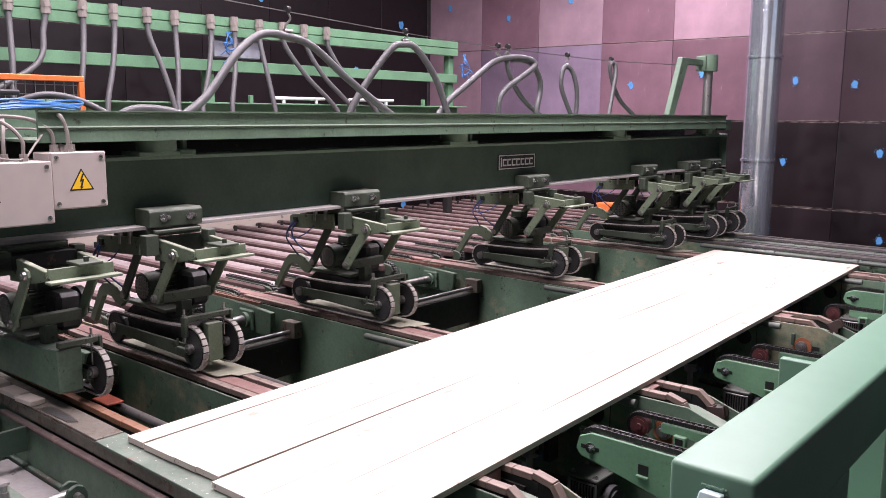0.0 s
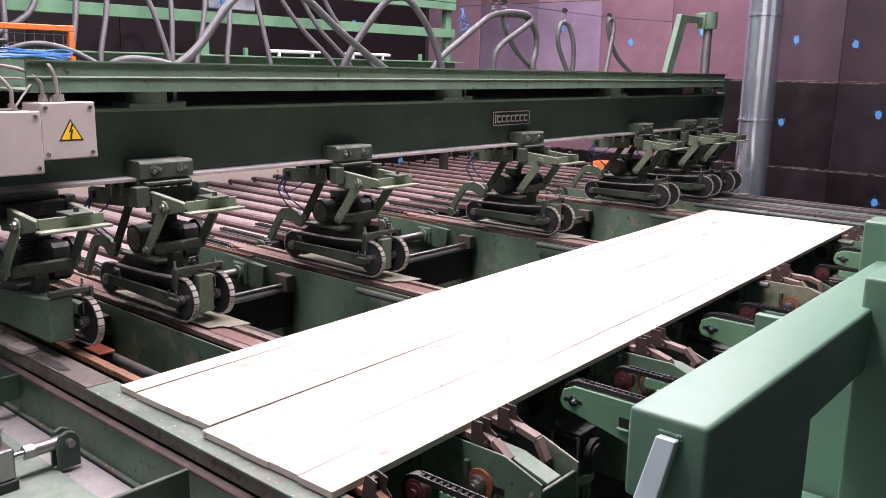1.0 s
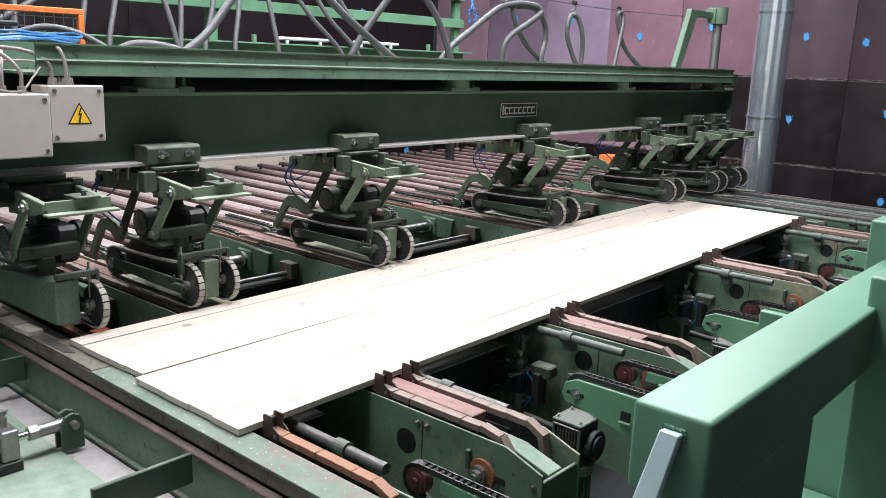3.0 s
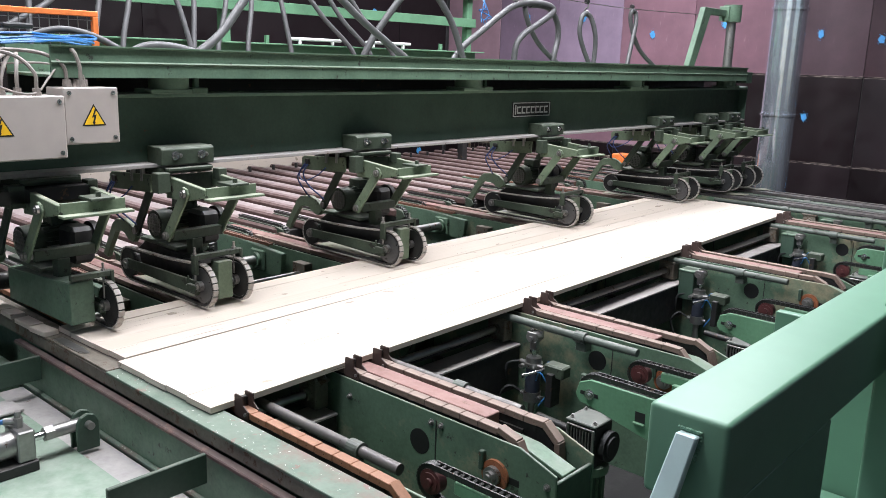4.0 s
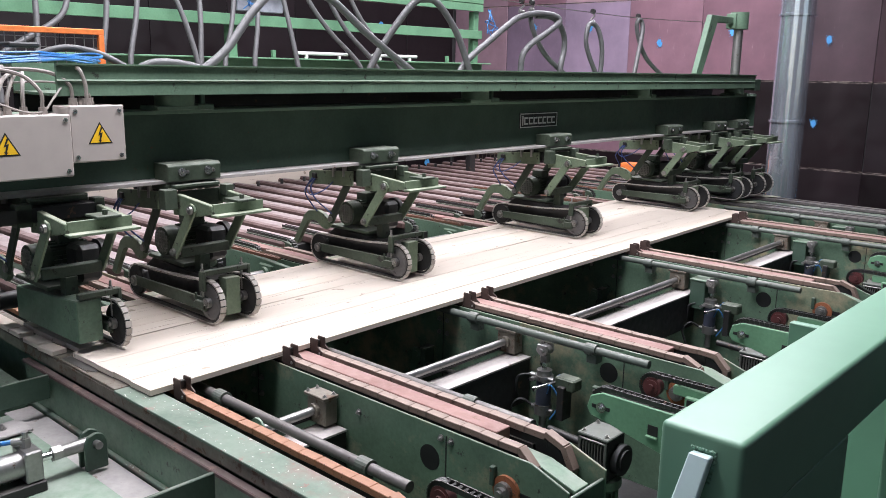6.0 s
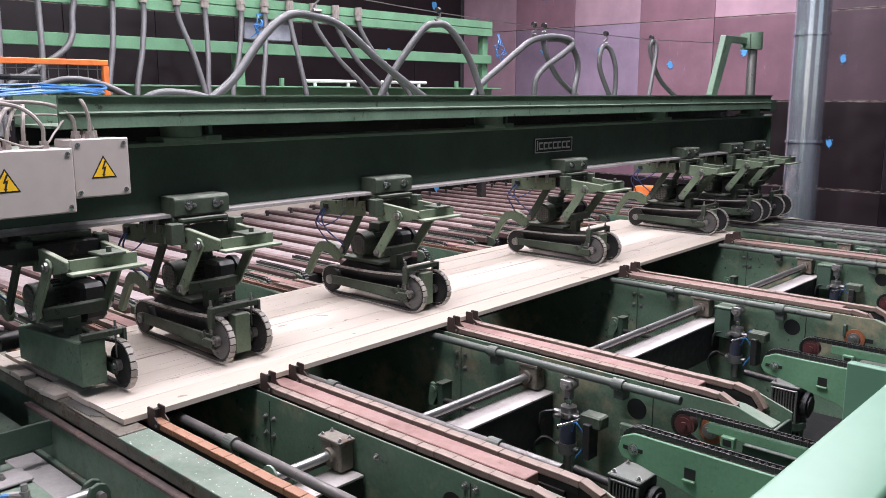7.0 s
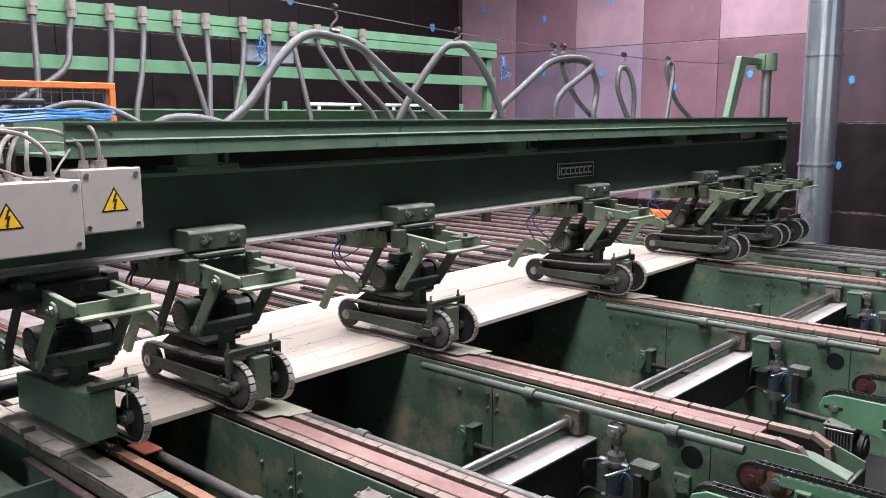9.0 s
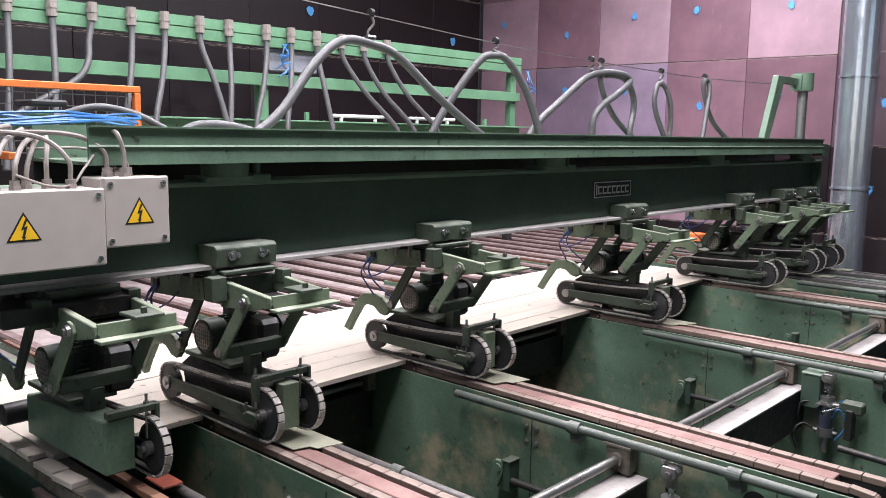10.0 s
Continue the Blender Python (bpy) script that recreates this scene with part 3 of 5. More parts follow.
        for hx, hz, hr in ((-3.42, 1.302, 0.026), (-4.155, 1.285, 0.03)):
            bm = nb()
            cyl(bm, (hx, y - 0.013, hz), (hx, y + 0.05, hz), hr, 14)
            cyl(bm, (hx, y - 0.022, hz), (hx, y - 0.013, hz), 0.013, 6)
            part("hub", bm, STEEL, u, smooth=True)
        part("front_wheel", cyl(nb(), (-3.42, y + 0.012, 1.302), (-3.42, y + 0.034, 1.302), 0.090, 28), HUBST if y < 0 else DARKST, u, smooth=True)
        part("rear_wheel", cyl(nb(), (-4.155, y + 0.012, 1.285), (-4.155, y + 0.034, 1.285), 0.076, 24), DARKST, u, smooth=True)
        box_b = nb()
        box(box_b, -3.50, -3.42, y - 0.026, y - 0.004, 1.268, 1.308)
        cyl(box_b, (-3.52, y - 0.015, 1.29), (-3.42, y - 0.015, 1.29), 0.006, 8)
        cyl(box_b, (-3.50, y - 0.015, 1.30), (-3.50, y - 0.015, 1.345), 0.006, 8)
        part("tension_block", box_b, GREEN_U, u)
        # the belt of pads
        pts = []
        rf, rr, zf, zr = 0.106, 0.088, 1.302, 1.285
        for k in range(13):
            a = radians(90 - 15 * k)
            pts.append((-3.42 + rf * math.cos(a), zf + rf * math.sin(a)))
        for k in range(1, 15):
            t = k / 15
            pts.append((-3.42 + (-4.155 + 3.42) * t, zf - rf + (zr - rr - zf + rf) * t))
        for k in range(13):
            a = radians(-90 - 15 * k)
            pts.append((-4.155 + rr * math.cos(a), zr + rr * math.sin(a)))
        for k in range(1, 15):
            t = k / 15
            pts.append((-4.155 + 0.735 * t, zr + rr + (zf + rf - zr - rr) * t - 0.010 * math.sin(math.pi * t)))
        # even out into links
        loop = [Vector((p[0], 0, p[1])) for p in pts] + [Vector((pts[0][0], 0, pts[0][1]))]
        cum = [0.0]
        for a, b in zip(loop, loop[1:]):
            cum.append(cum[-1] + (b - a).length)
        n, bl, bp = 62, nb(), nb()
        def along(s):
            s %= cum[-1]
            for i in range(len(loop) - 1):
                if cum[i + 1] >= s:
                    return loop[i].lerp(loop[i + 1], (s - cum[i]) / max(1e-6, cum[i + 1] - cum[i]))
        for k in range(n):
            s = cum[-1] * k / n
            p, q = along(s), along(s + cum[-1] / n)
            d = (q - p).normalized()
            ang = math.atan2(d.z, d.x)
            m = Matrix.Translation((p + q) / 2) @ Matrix.Rotation(-ang, 4, "Y")
            L = cum[-1] / n / 2
            box(bp, -L * 0.84, L * 0.84, y + 0.008, y + 0.036, 0.000, 0.009, 0, m)
            box(bl, -L * 1.06, L * 1.06, y + 0.011, y + 0.033, -0.012, 0.002, 0, m)
        ch = part("track_chain", bl, DARKST, u)
        tagged(part("track_belt", bp, TRACK, ch, "scuffed pale pads of the track"), kind="stuff")
    # tie bar with screws
    bm = nb()
    box(bm, -3.46, -3.43, -0.030 if cased else -0.105, 0.165, 1.435, 1.462)
    if not cased:
        box(bm, -3.465, -3.425, -0.115, -0.095, 1.36, 1.462)
    box(bm, -3.465, -3.425, 0.150, 0.168, 1.40, 1.462)
    part("tie_bar", bm, GREEN_U, u)
    for y in (0.125,) if cased else (-0.105, 0.125):
        bm = nb()
        cyl(bm, (-3.445, y, 1.33), (-3.445, y, 1.50), 0.006, 8)
        cyl(bm, (-3.445, y, 1.462), (-3.445, y, 1.472), 0.012, 6)
        part("adjusting_screw", bm, STEEL, u)
    # control leads
    bm = nb()
    tube(bm, [(-4.09, -0.185, 1.775), (-4.13, -0.20, 1.72), (-4.17, -0.19, 1.66), (-4.15, -0.15, 1.58), (-4.16, -0.10, 1.53)], 0.005, 6)
    tube(bm, [(-4.07, -0.185, 1.77), (-4.10, -0.20, 1.70), (-4.06, -0.19, 1.63), (-4.00, -0.14, 1.56), (-3.99, -0.10, 1.52)], 0.005, 6)
    tube(bm, [(-4.08, -0.185, 1.77), (-4.14, -0.20, 1.70), (-4.08, -0.21, 1.66), (-3.98, -0.19, 1.70), (-3.90, -0.18, 1.76)], 0.004, 6)
    part("air_lead", bm, LEAD, u)
    return u


UNIT_Y = [1.57, 2.275, 3.588, 5.548, 7.47, 8.48, 9.05]
press_unit(True).location = (0, UNIT_Y[0], 0)
unit = press_unit()
unit.location = (0, UNIT_Y[1], 0)
for y in UNIT_Y[2:]:
    copy_thing(unit, pose(0, y, 0))


# ---- chain conveyors that carry the boards ----
TOP = 1.155                                  # top of the conveyor pads
PITCH, PAD = 0.092, 0.0897
def pad_mesh(material):
    bm = nb()
    box(bm, -PAD / 2, PAD / 2, -0.0205, 0.0205, -0.026, 0.0, 0.0018)
    return mesh_of("chain_pad", bm, material)


PAD_MESH, PAD_OLD, PAD_DARK = pad_mesh(BLOCKW), pad_mesh(BLOCKO), pad_mesh(ROD)
BOLT_MESH = mesh_of("bolt", hexbolt(nb(), (0, 0, 0), (0, -1, 0), 0.010, 0.012), STEEL)
WHEEL, RUN = 0.12, 3.284                      # radius of the end wheels, straight run between them
LOOP = 2 * RUN + math.tau * WHEEL
CHAINS = []                                   # pads, y and end of the run of each chain


def on_loop(u, y, xe):
    """A chain's place u metres on from where it comes over the wheel at xe."""
    u %= LOOP
    arc = math.pi * WHEEL
    if u < RUN:
        return pose(xe - u, y, TOP)
    if u < RUN + arc:
        a = (u - RUN) / WHEEL
        return pose(xe - RUN - WHEEL * math.sin(a), y, TOP - WHEEL + WHEEL * math.cos(a), 0, -math.degrees(a), 0)
    if u < 2 * RUN + arc:
        return pose(xe - RUN + (u - RUN - arc), y, TOP - 2 * WHEEL, 0, 180, 0)
    a = (u - 2 * RUN - arc) / WHEEL
    return pose(xe + WHEEL * math.sin(a), y, TOP - WHEEL - WHEEL * math.cos(a), 0, 180 - math.degrees(a), 0)


def chain(parent, y, xe, pad=PAD_MESH):
    """A closed loop of pads on a dark chain, over wheels at both ends."""
    bm = nb()
    box(bm, xe - RUN, xe, y - 0.013, y + 0.013, TOP - 0.060, TOP - 0.031, 0)
    for x in (xe, xe - RUN):
        cyl(bm, (x, y - 0.010, TOP - WHEEL), (x, y + 0.010, TOP - WHEEL), WHEEL - 0.031, 24)
    part("chain", bm, DARKST, parent)
    pads = []
    for k in range(round(LOOP / PITCH)):
        ob = new("chain_pad", pad)
        ob.parent = parent
        pads.append(ob)
    CHAINS.append((pads, y, xe))


def sloped_plate(bm, y0, y1, x0, x1, z0, z1):
    """A side plate with a sloped end."""
    return prism(bm, [(x0, z0), (x1, z0), (x1, z1 - 0.055), (x1 - 0.16, z1), (x0, z1)], "y", y0, y1, 0.002)


def conveyor(y0, label, x0=-5.6, wide=0.245):
    c = thing("chain_conveyor", label, "conveyor", "chain conveyors")
    part("side_plate", sloped_plate(nb(), y0, y0 + 0.010, x0, -1.245, 0.45, 1.125), GREEN_S, c)
    part("side_plate", sloped_plate(nb(), y0 + wide - 0.010, y0 + wide, x0, -1.245, 0.45, 1.125), GREEN_S, c)
    part("end_plate", box(nb(), -1.262, -1.247, y0 + 0.011, y0 + wide - 0.011, 0.45, 1.04), GREEN_D, c)
    part("end_step", prism(nb(), [(-1.62, 1.092), (-1.60, 1.100), (-1.42, 1.092), (-1.262, 1.046), (-1.262, 1.030), (-1.42, 1.076), (-1.60, 1.084)], "y", y0 + 0.066, y0 + 0.150, 0.002), GREEN, c)
    part("inner_floor", box(nb(), -4.72, -1.52, y0 + 0.012, y0 + wide - 0.012, 1.040, 1.052, 0), DARKST, c)
    part("chain_rail", box(nb(), -4.72, -1.53, y0 + 0.018, y0 + 0.062, 1.053, 1.094, 0), DARKST, c)
    part("chain_rail", box(nb(), -4.72, -1.53, y0 + wide - 0.062, y0 + wide - 0.018, 1.053, 1.094, 0), DARKST, c)
    part("slide_bar", box(nb(), x0 + 0.3, -1.625, y0 + 0.080, y0 + 0.164, 1.095, TOP - 0.008), REDBAR if y0 < 8 else ROD, c, "red-brown slide bar" if y0 < 8 else "dark steel slide bar")
    pad = PAD_MESH if y0 < 8 else PAD_DARK
    chain(c, y0 + 0.040, -1.515, pad)
    chain(c, y0 + wide - 0.040, -1.475, pad)
    # doors, seams and bolts of the near side
    for x in (-1.805, -3.02):
        part("seam", box(nb(), x - 0.0025, x + 0.0025, y0 - 0.002, y0, 0.5, 1.10, 0), DARKST, c)
    for x, z in ((-1.83, 1.085), (-1.78, 1.085), (-1.28, 1.02), (-2.30, 1.05), (-3.05, 1.02), (-2.99, 1.02), (-3.05, 0.94), (-2.99, 0.94), (-3.25, 1.00)):
        ob = new("bolt", BOLT_MESH)
        ob.parent = c
        ob.location = (x, y0, z)
    part("access_hole", cyl(nb(), (-1.89, y0 - 0.0015, 0.985), (-1.89, y0 + 0.004, 0.985), 0.052, 28), INK, c, "round black hole in the side plate")
    b = part("bearing", cyl(nb(), (-1.505, y0 - 0.012, 0.985), (-1.505, y0, 0.985), 0.060, 28), BEARING, c, "rusty orange bearing flange", True)
    bm = nb()
    cyl(bm, (-1.508, y0 - 0.030, 0.987), (-1.508, y0 - 0.012, 0.987), 0.036, 24)
    cyl(bm, (-1.508, y0 - 0.045, 0.987), (-1.508, y0 - 0.030, 0.987), 0.024, 8)
    cyl(bm, (-1.508, y0 - 0.055, 0.987), (-1.508, y0 - 0.045, 0.987), 0.014, 12)
    part("shaft_nut", bm, STEEL, b, smooth=True)
    part("slot", box(nb(), -1.455, -1.40, y0 - 0.002, y0, 0.972, 0.998, 0), INK, c)
    part("stop_lug", box(nb(), -1.575, -1.555, y0 - 0.022, y0, 0.99, 1.065), GREEN_D, c)
    return c


CONV = [2.19, 3.505, 5.47, 7.40, 8.40, 9.0]
for y in CONV:
    conveyor(y, "green steel chain conveyor with brown pads and red slide bar" if y < 8 else "green steel chain conveyor with dark worn pads")


def edge_conveyor():
    """The outermost chain beside the fixed girder with the peeling cover plate."""
    c = thing("edge_conveyor", "outer chain conveyor with orange-brown pads beside a peeling green plate", "conveyor", "chain conveyors")
    part("side_plate", box(nb(), -5.6, -1.30, 1.615, 1.625, 0.5, 1.12, 0), GREEN, c)
    part("side_plate", sloped_plate(nb(), 1.715, 1.725, -5.6, -1.245, 0.5, 1.11), GREEN, c)
    part("chain_rail", box(nb(), -4.80, -1.56, 1.630, 1.705, 1.05, 1.094, 0), DARKST, c)
    chain(c, 1.665, -1.54, PAD_OLD)
    g = thing("edge_girder", "green steel girder with peeling rusty top plate", "girder")
    part("old_rail", box(nb(), -5.2, -3.02, 1.480, 1.600, 1.138, 1.150, 0.002), GRIME, g, "grimy brown rail")
    part("top_plate", box(nb(), -3.01, -1.25, 1.470, 1.600, 1.138, 1.150, 0.002), GREEN_P, g, "peeling green cover plate with rust spots")
    part("web", box(nb(), -5.2, -1.25, 1.585, 1.597, 0.5, 1.138, 0), GREEN, g)
    part("lower_step", box(nb(), -5.2, -1.25, 1.478, 1.580, 1.085, 1.137, 0), GRIME, g)
    part("outer_plate", box(nb(), -3.90, -1.76, 1.462, 1.476, 0.62, 1.050, 0), GREEN, g)
    part("outer_cap", box(nb(), -3.90, -1.76, 1.448, 1.484, 1.051, 1.070, 0.004), CAPRAIL, g, "grimy purple-brown cap rail")
    part("lower_flange", box(nb(), -3.86, -1.72, 1.44, 1.462, 0.86, 0.875), GREEN_P, g)
    return g


edge_conveyor()


def roller_chain(name, bmp, x0, x1, y, z0, z1):
    """Links on a straight line from x0 to x1."""
    n = int(abs(x1 - x0) / 0.027)
    for i in range(n):
        t = (i + 0.5) / n
        x, z = x0 + (x1 - x0) * t, z0 + (z1 - z0) * t
        for dy in (-0.016, 0.016):
            box(bmp, x - 0.013, x + 0.013, y + dy - 0.003, y + dy + 0.003, z - 0.010, z + 0.010, 0)
        cyl(bmp, (x, y - 0.013, z), (x, y + 0.013, z), 0.008, 6)
    return bmp


# ---- lifting pipes beside the conveyors, with their clips and cylinders ----
def lift_pipe(y, z=1.105, r=0.021, clips=(-2.9, -2.0, -2.45), side=1, x1=-1.63):
    t = thing("lift_pipe", "round grey-green steel pipe held along the conveyor", "pipe", "lift pipes")
    part("pipe", cyl(nb(), (-3.46, y, z), (x1, y, z), r, 18), ROD if side < 0 else PIPE, t, smooth=True)
    for x in clips:
        bm = nb()
        cyl(bm, (x - 0.03, y, z), (x + 0.03, y, z), r + 0.010, 18)
        box(bm, x - 0.030, x + 0.030, y - 0.012 if side < 0 else y, y + 0.055 if side > 0 else y + 0.012, z - 0.075, z - 0.012)
        part("clip", bm, PIPE, t)
    for x in clips[:1] if side < 0 else ():
        bm = nb()
        prism(bm, [(x + 0.30 + 0.052 * math.cos(a), z - 0.055 + 0.062 * math.sin(a)) for a in (k * math.pi / 8 for k in range(9))], "y", y - 0.034, y - 0.024, 0.001)
        part("saddle", bm, TABLE, t, "half-round dusty saddle plate")


lift_pipe(1.815, 1.095, 0.021, (-2.75, -1.85), -1)
lift_pipe(2.505, 1.100, 0.022, (-2.95, -1.95), -1)
for y in CONV[1:]:
    lift_pipe(y - 0.075, 1.112, 0.020, (-2.72, -1.95), 1)


def cross_drive(y0, y1):
    """Bright shaft in a bearing block and the pale beam below it, from one conveyor to the next."""
    t = thing("cross_beam", "dark steel cross beam with scuffed pale top", "beam", "cross beams")
    part("top_plate", box(nb(), -2.505, -2.365, y0 + 0.012, y1 - 0.012, 0.945, 0.955, 0.001), PALEBAR, t, "scuffed pale upper face")
    part("beam_side", box(nb(), -2.50, -2.37, y0 + 0.012, y1 - 0.012, 0.70, 0.944, 0.004), DARKST, t)
    s = thing("cross_shaft", "bright round steel shaft between the conveyors", "shaft", "cross shafts")
    part("shaft", cyl(nb(), (-2.485, y0 + 0.012, 1.030), (-2.485, y1 - 0.012, 1.030), 0.020, 18), STEEL, s, smooth=True)
    part("key_bar", box(nb(), -2.560, -2.515, y0 + 0.012, y1 - 0.012, 0.975, 1.005), DARKST, s)
    b = part("bearing_block", box(nb(), -2.545, -2.425, y1 - 0.085, y1 - 0.012, 0.965, 1.085, 0.006), GRIME, s, "greasy bearing block with bolted lid")
    part("lid", box(nb(), -2.555, -2.415, y1 - 0.095, y1 - 0.012, 1.085, 1.100), GRIME, b)
    for x in (-2.54, -2.43):
        for y in (y1 - 0.08, y1 - 0.03):
            ob = new("lid_bolt", BOLT_MESH)
            ob.parent = b
            ob.matrix_basis = pose(x, y, 1.10, -90) @ Matrix.Scale(0.7, 4)
    part("collar", cyl(nb(), (-2.485, y1 - 0.105, 1.03), (-2.485, y1 - 0.085, 1.03), 0.032, 18), GRIME, b, smooth=True)


# Added blocker: stops light from the deck side reaching the pit.
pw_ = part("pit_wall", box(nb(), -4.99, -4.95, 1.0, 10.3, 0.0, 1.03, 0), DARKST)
tagged(pw_, "unseen dark sheet added to keep light out of the pit", "wall", kind="structure")


def rear_drive(y0, y1):
    """Dark channel and spindle between the conveyors under the beam, and the thick tube behind it."""
    t = thing("rear_cross_beam", "dark steel channel between the conveyors below the press units", "beam", "rear cross beams")
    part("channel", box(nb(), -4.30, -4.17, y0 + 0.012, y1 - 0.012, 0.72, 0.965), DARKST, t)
    part("spindle", cyl(nb(), (-4.20, y0 + 0.012, 1.005), (-4.20, y1 - 0.08, 1.005), 0.016, 14), STEEL, t, smooth=True)
    part("end_block", box(nb(), -4.27, -4.14, y1 - 0.08, y1 - 0.012, 0.966, 1.075), GRIME, t)
    s = thing("drive_shaft", "thick bright steel tube with flanged bearing", "shaft", "drive shafts")
    part("tube", cyl(nb(), (-4.66, y0 + 0.012, 1.02), (-4.66, y1 - 0.075, 1.02), 0.034, 20), STEEL, s, smooth=True)
    part("flange", box(nb(), -4.74, -4.58, y1 - 0.095, y1 - 0.072, 0.945, 1.095, 0.012), GREEN, s)
    part("bearing", cyl(nb(), (-4.66, y1 - 0.12, 1.02), (-4.66, y1 - 0.095, 1.02), 0.055, 24), GREEN, s, smooth=True)
    a = thing("transfer_arm_unit", "green transfer arm plate with a rusty chain on top", "conveyor", "transfer arms")
    part("arm_plate", prism(nb(), [(-6.1, 1.05), (-4.75, 0.93), (-4.42, 0.93), (-4.40, 1.10), (-4.9, 1.128), (-6.1, 1.128)], "y", y1 - 0.070, y1 - 0.030, 0.004), GREEN, a)
    tagged(part("chain", roller_chain("chain", nb(), -4.55, -6.05, y1 - 0.05, 1.142, 1.144), RUST, a, "rusty brown chain"), kind="stuff")


for a, b in zip([1.725] + [y + 0.245 for y in CONV[:-1]], CONV):
    cross_drive(a, b)
    rear_drive(a, b)


def junction_unit(y, boxed=True):
    """Green wiring box on a conveyor's side, with the lift cylinder and its valve."""
    if boxed:
        t = thing("side_box", "small green steel box on the conveyor side", "box", "side boxes")
        part("body", box(nb(), -2.36, -2.25, y - 0.13, y, 0.86, 1.06, 0.005), GREEN_D, t)
        part("lid", box(nb(), -2.365, -2.245, y - 0.135, y, 1.06, 1.072), GREEN, t)
    c = thing("lift_cylinder", "small pneumatic cylinder with clevis lifting the pipe", "cylinder", "lift cylinders")
    yc = y - 0.10
    xc = -2.212
    bm = nb()
    for dy in (-0.026, 0.016):
        prism(bm, [(xc - 0.022, 1.085), (xc - 0.026, 1.05), (xc - 0.014, 1.03), (xc + 0.014, 1.03), (xc + 0.026, 1.05), (xc + 0.022, 1.085)], "y", yc + dy, yc + dy + 0.010, 0.002)
    cyl(bm, (xc, yc - 0.036, 1.056), (xc, yc + 0.036, 1.056), 0.011, 10)
    part("clevis", bm, STEEL, c)
    bm = nb()
    cyl(bm, (xc, yc - 0.013, 1.056), (xc, yc + 0.013, 1.056), 0.026, 18)
    box(bm, xc - 0.017, xc + 0.017, yc - 0.012, yc + 0.012, 0.985, 1.04, 0.004)
    part("rod_eye", bm, STEEL, c)
    bm = nb()
    cyl(bm, (xc, yc, 0.93), (xc, yc, 0.99), 0.010, 12)
    cyl(bm, (xc, yc, 0.968), (xc, yc, 0.984), 0.017, 6)
    part("rod", bm, BRIGHT, c)
    bm = nb()
    cyl(bm, (xc, yc, 0.885), (xc, yc, 0.945), 0.030, 20)
    cyl(bm, (xc, yc, 0.896), (xc, yc, 0.916), 0.037, 20)
    cyl(bm, (xc - 0.055, yc - 0.01, 0.906), (xc + 0.055, yc - 0.01, 0.906), 0.012, 10)
    cyl(bm, (xc - 0.03, yc - 0.045, 0.895), (xc - 0.03, yc, 0.895), 0.011, 8)
    part("head_cap", bm, STEEL, c, smooth=True)
    part("barrel", cyl(nb(), (xc, yc, 0.755), (xc, yc, 0.885), 0.030, 20), BARREL, c, "dull blue cylinder barrel", True)
    bm = nb()
    cyl(bm, (xc, yc, 0.70), (xc, yc, 0.755), 0.034, 20)
    cyl(bm, (xc - 0.05, yc, 0.728), (xc + 0.05, yc, 0.728), 0.012, 10)
    cyl(bm, (xc, yc, 0.60), (xc, yc, 0.70), 0.014, 12)
    part("end_cap", bm, STEEL, c, smooth=True)
    bm = nb()
    tube(bm, [(xc - 0.055, yc - 0.01, 0.906), (xc - 0.10, yc - 0.03, 0.885), (xc - 0.11, yc - 0.03, 0.82), (xc - 0.13, yc, 0.74), (xc - 0.20, yc + 0.02, 0.70)], 0.006, 6)
    tube(bm, [(xc - 0.05, yc, 0.728), (xc - 0.09, yc - 0.03, 0.76), (xc - 0.12, yc - 0.05, 0.70), (xc - 0.10, yc - 0.04, 0.60)], 0.006, 6)
    part("air_line", bm, BLACK, c)
    c.matrix_basis = Matrix.Translation((xc, yc, 0)) @ Matrix.Diagonal((1.35, 1.35, 1, 1)) @ Matrix.Translation((-xc, -yc, 0))
    v = thing("control_valve", "dark valve with a bright lever and blue air lines", "valve", "control valves")
    part("body", box(nb(), -2.09, -2.05, yc - 0.06, yc + 0.02, 0.72, 0.90), DARKST, v)
    part("cap", box(nb(), -2.125, -2.005, yc - 0.035, yc + 0.045, 0.875, 0.940, 0.008), GREEN_U, v)
    bm = nb()
    cyl(bm, (-2.12, yc - 0.02, 0.905), (-2.19, yc - 0.10, 0.875), 0.008, 10)
    cyl(bm, (-2.19, yc - 0.10, 0.875), (-2.20, yc - 0.115, 0.870), 0.012, 10)
    part("lever", bm, BRIGHT, v)
    bm = nb()
    tube(bm, [(-2.17, yc - 0.03, 0.83), (-2.12, yc - 0.07, 0.90), (-2.09, yc - 0.03, 0.80), (-2.14, yc - 0.04, 0.70)], 0.004, 6)
    tube(bm, [(-2.18, yc + 0.03, 0.86), (-2.13, yc + 0.02, 0.93), (-2.08, yc + 0.02, 0.90)], 0.004, 6)
    part("air_line", bm, BLUE, v)
    part("cross_rod", cyl(nb(), (-2.10, yc - 0.10, 0.68), (-1.70, yc - 0.10, 0.66), 0.020, 12), DARKST, v, smooth=True)
    if not boxed:
        h = thing("bracket_plate", "small green bracket plate with four bolts", "bracket", "bracket plates")
        part("plate", box(nb(), -1.965, -1.885, y - 0.030, y - 0.001, 0.815, 0.900, 0.003), GREEN, h)
        for dx in (-1.950, -1.900):
            for z in (0.832, 0.882):
                ob = new("bolt", BOLT_MESH)
                ob.parent = h
                ob.matrix_basis = pose(dx, y - 0.030, z) @ Matrix.Scale(0.6, 4)
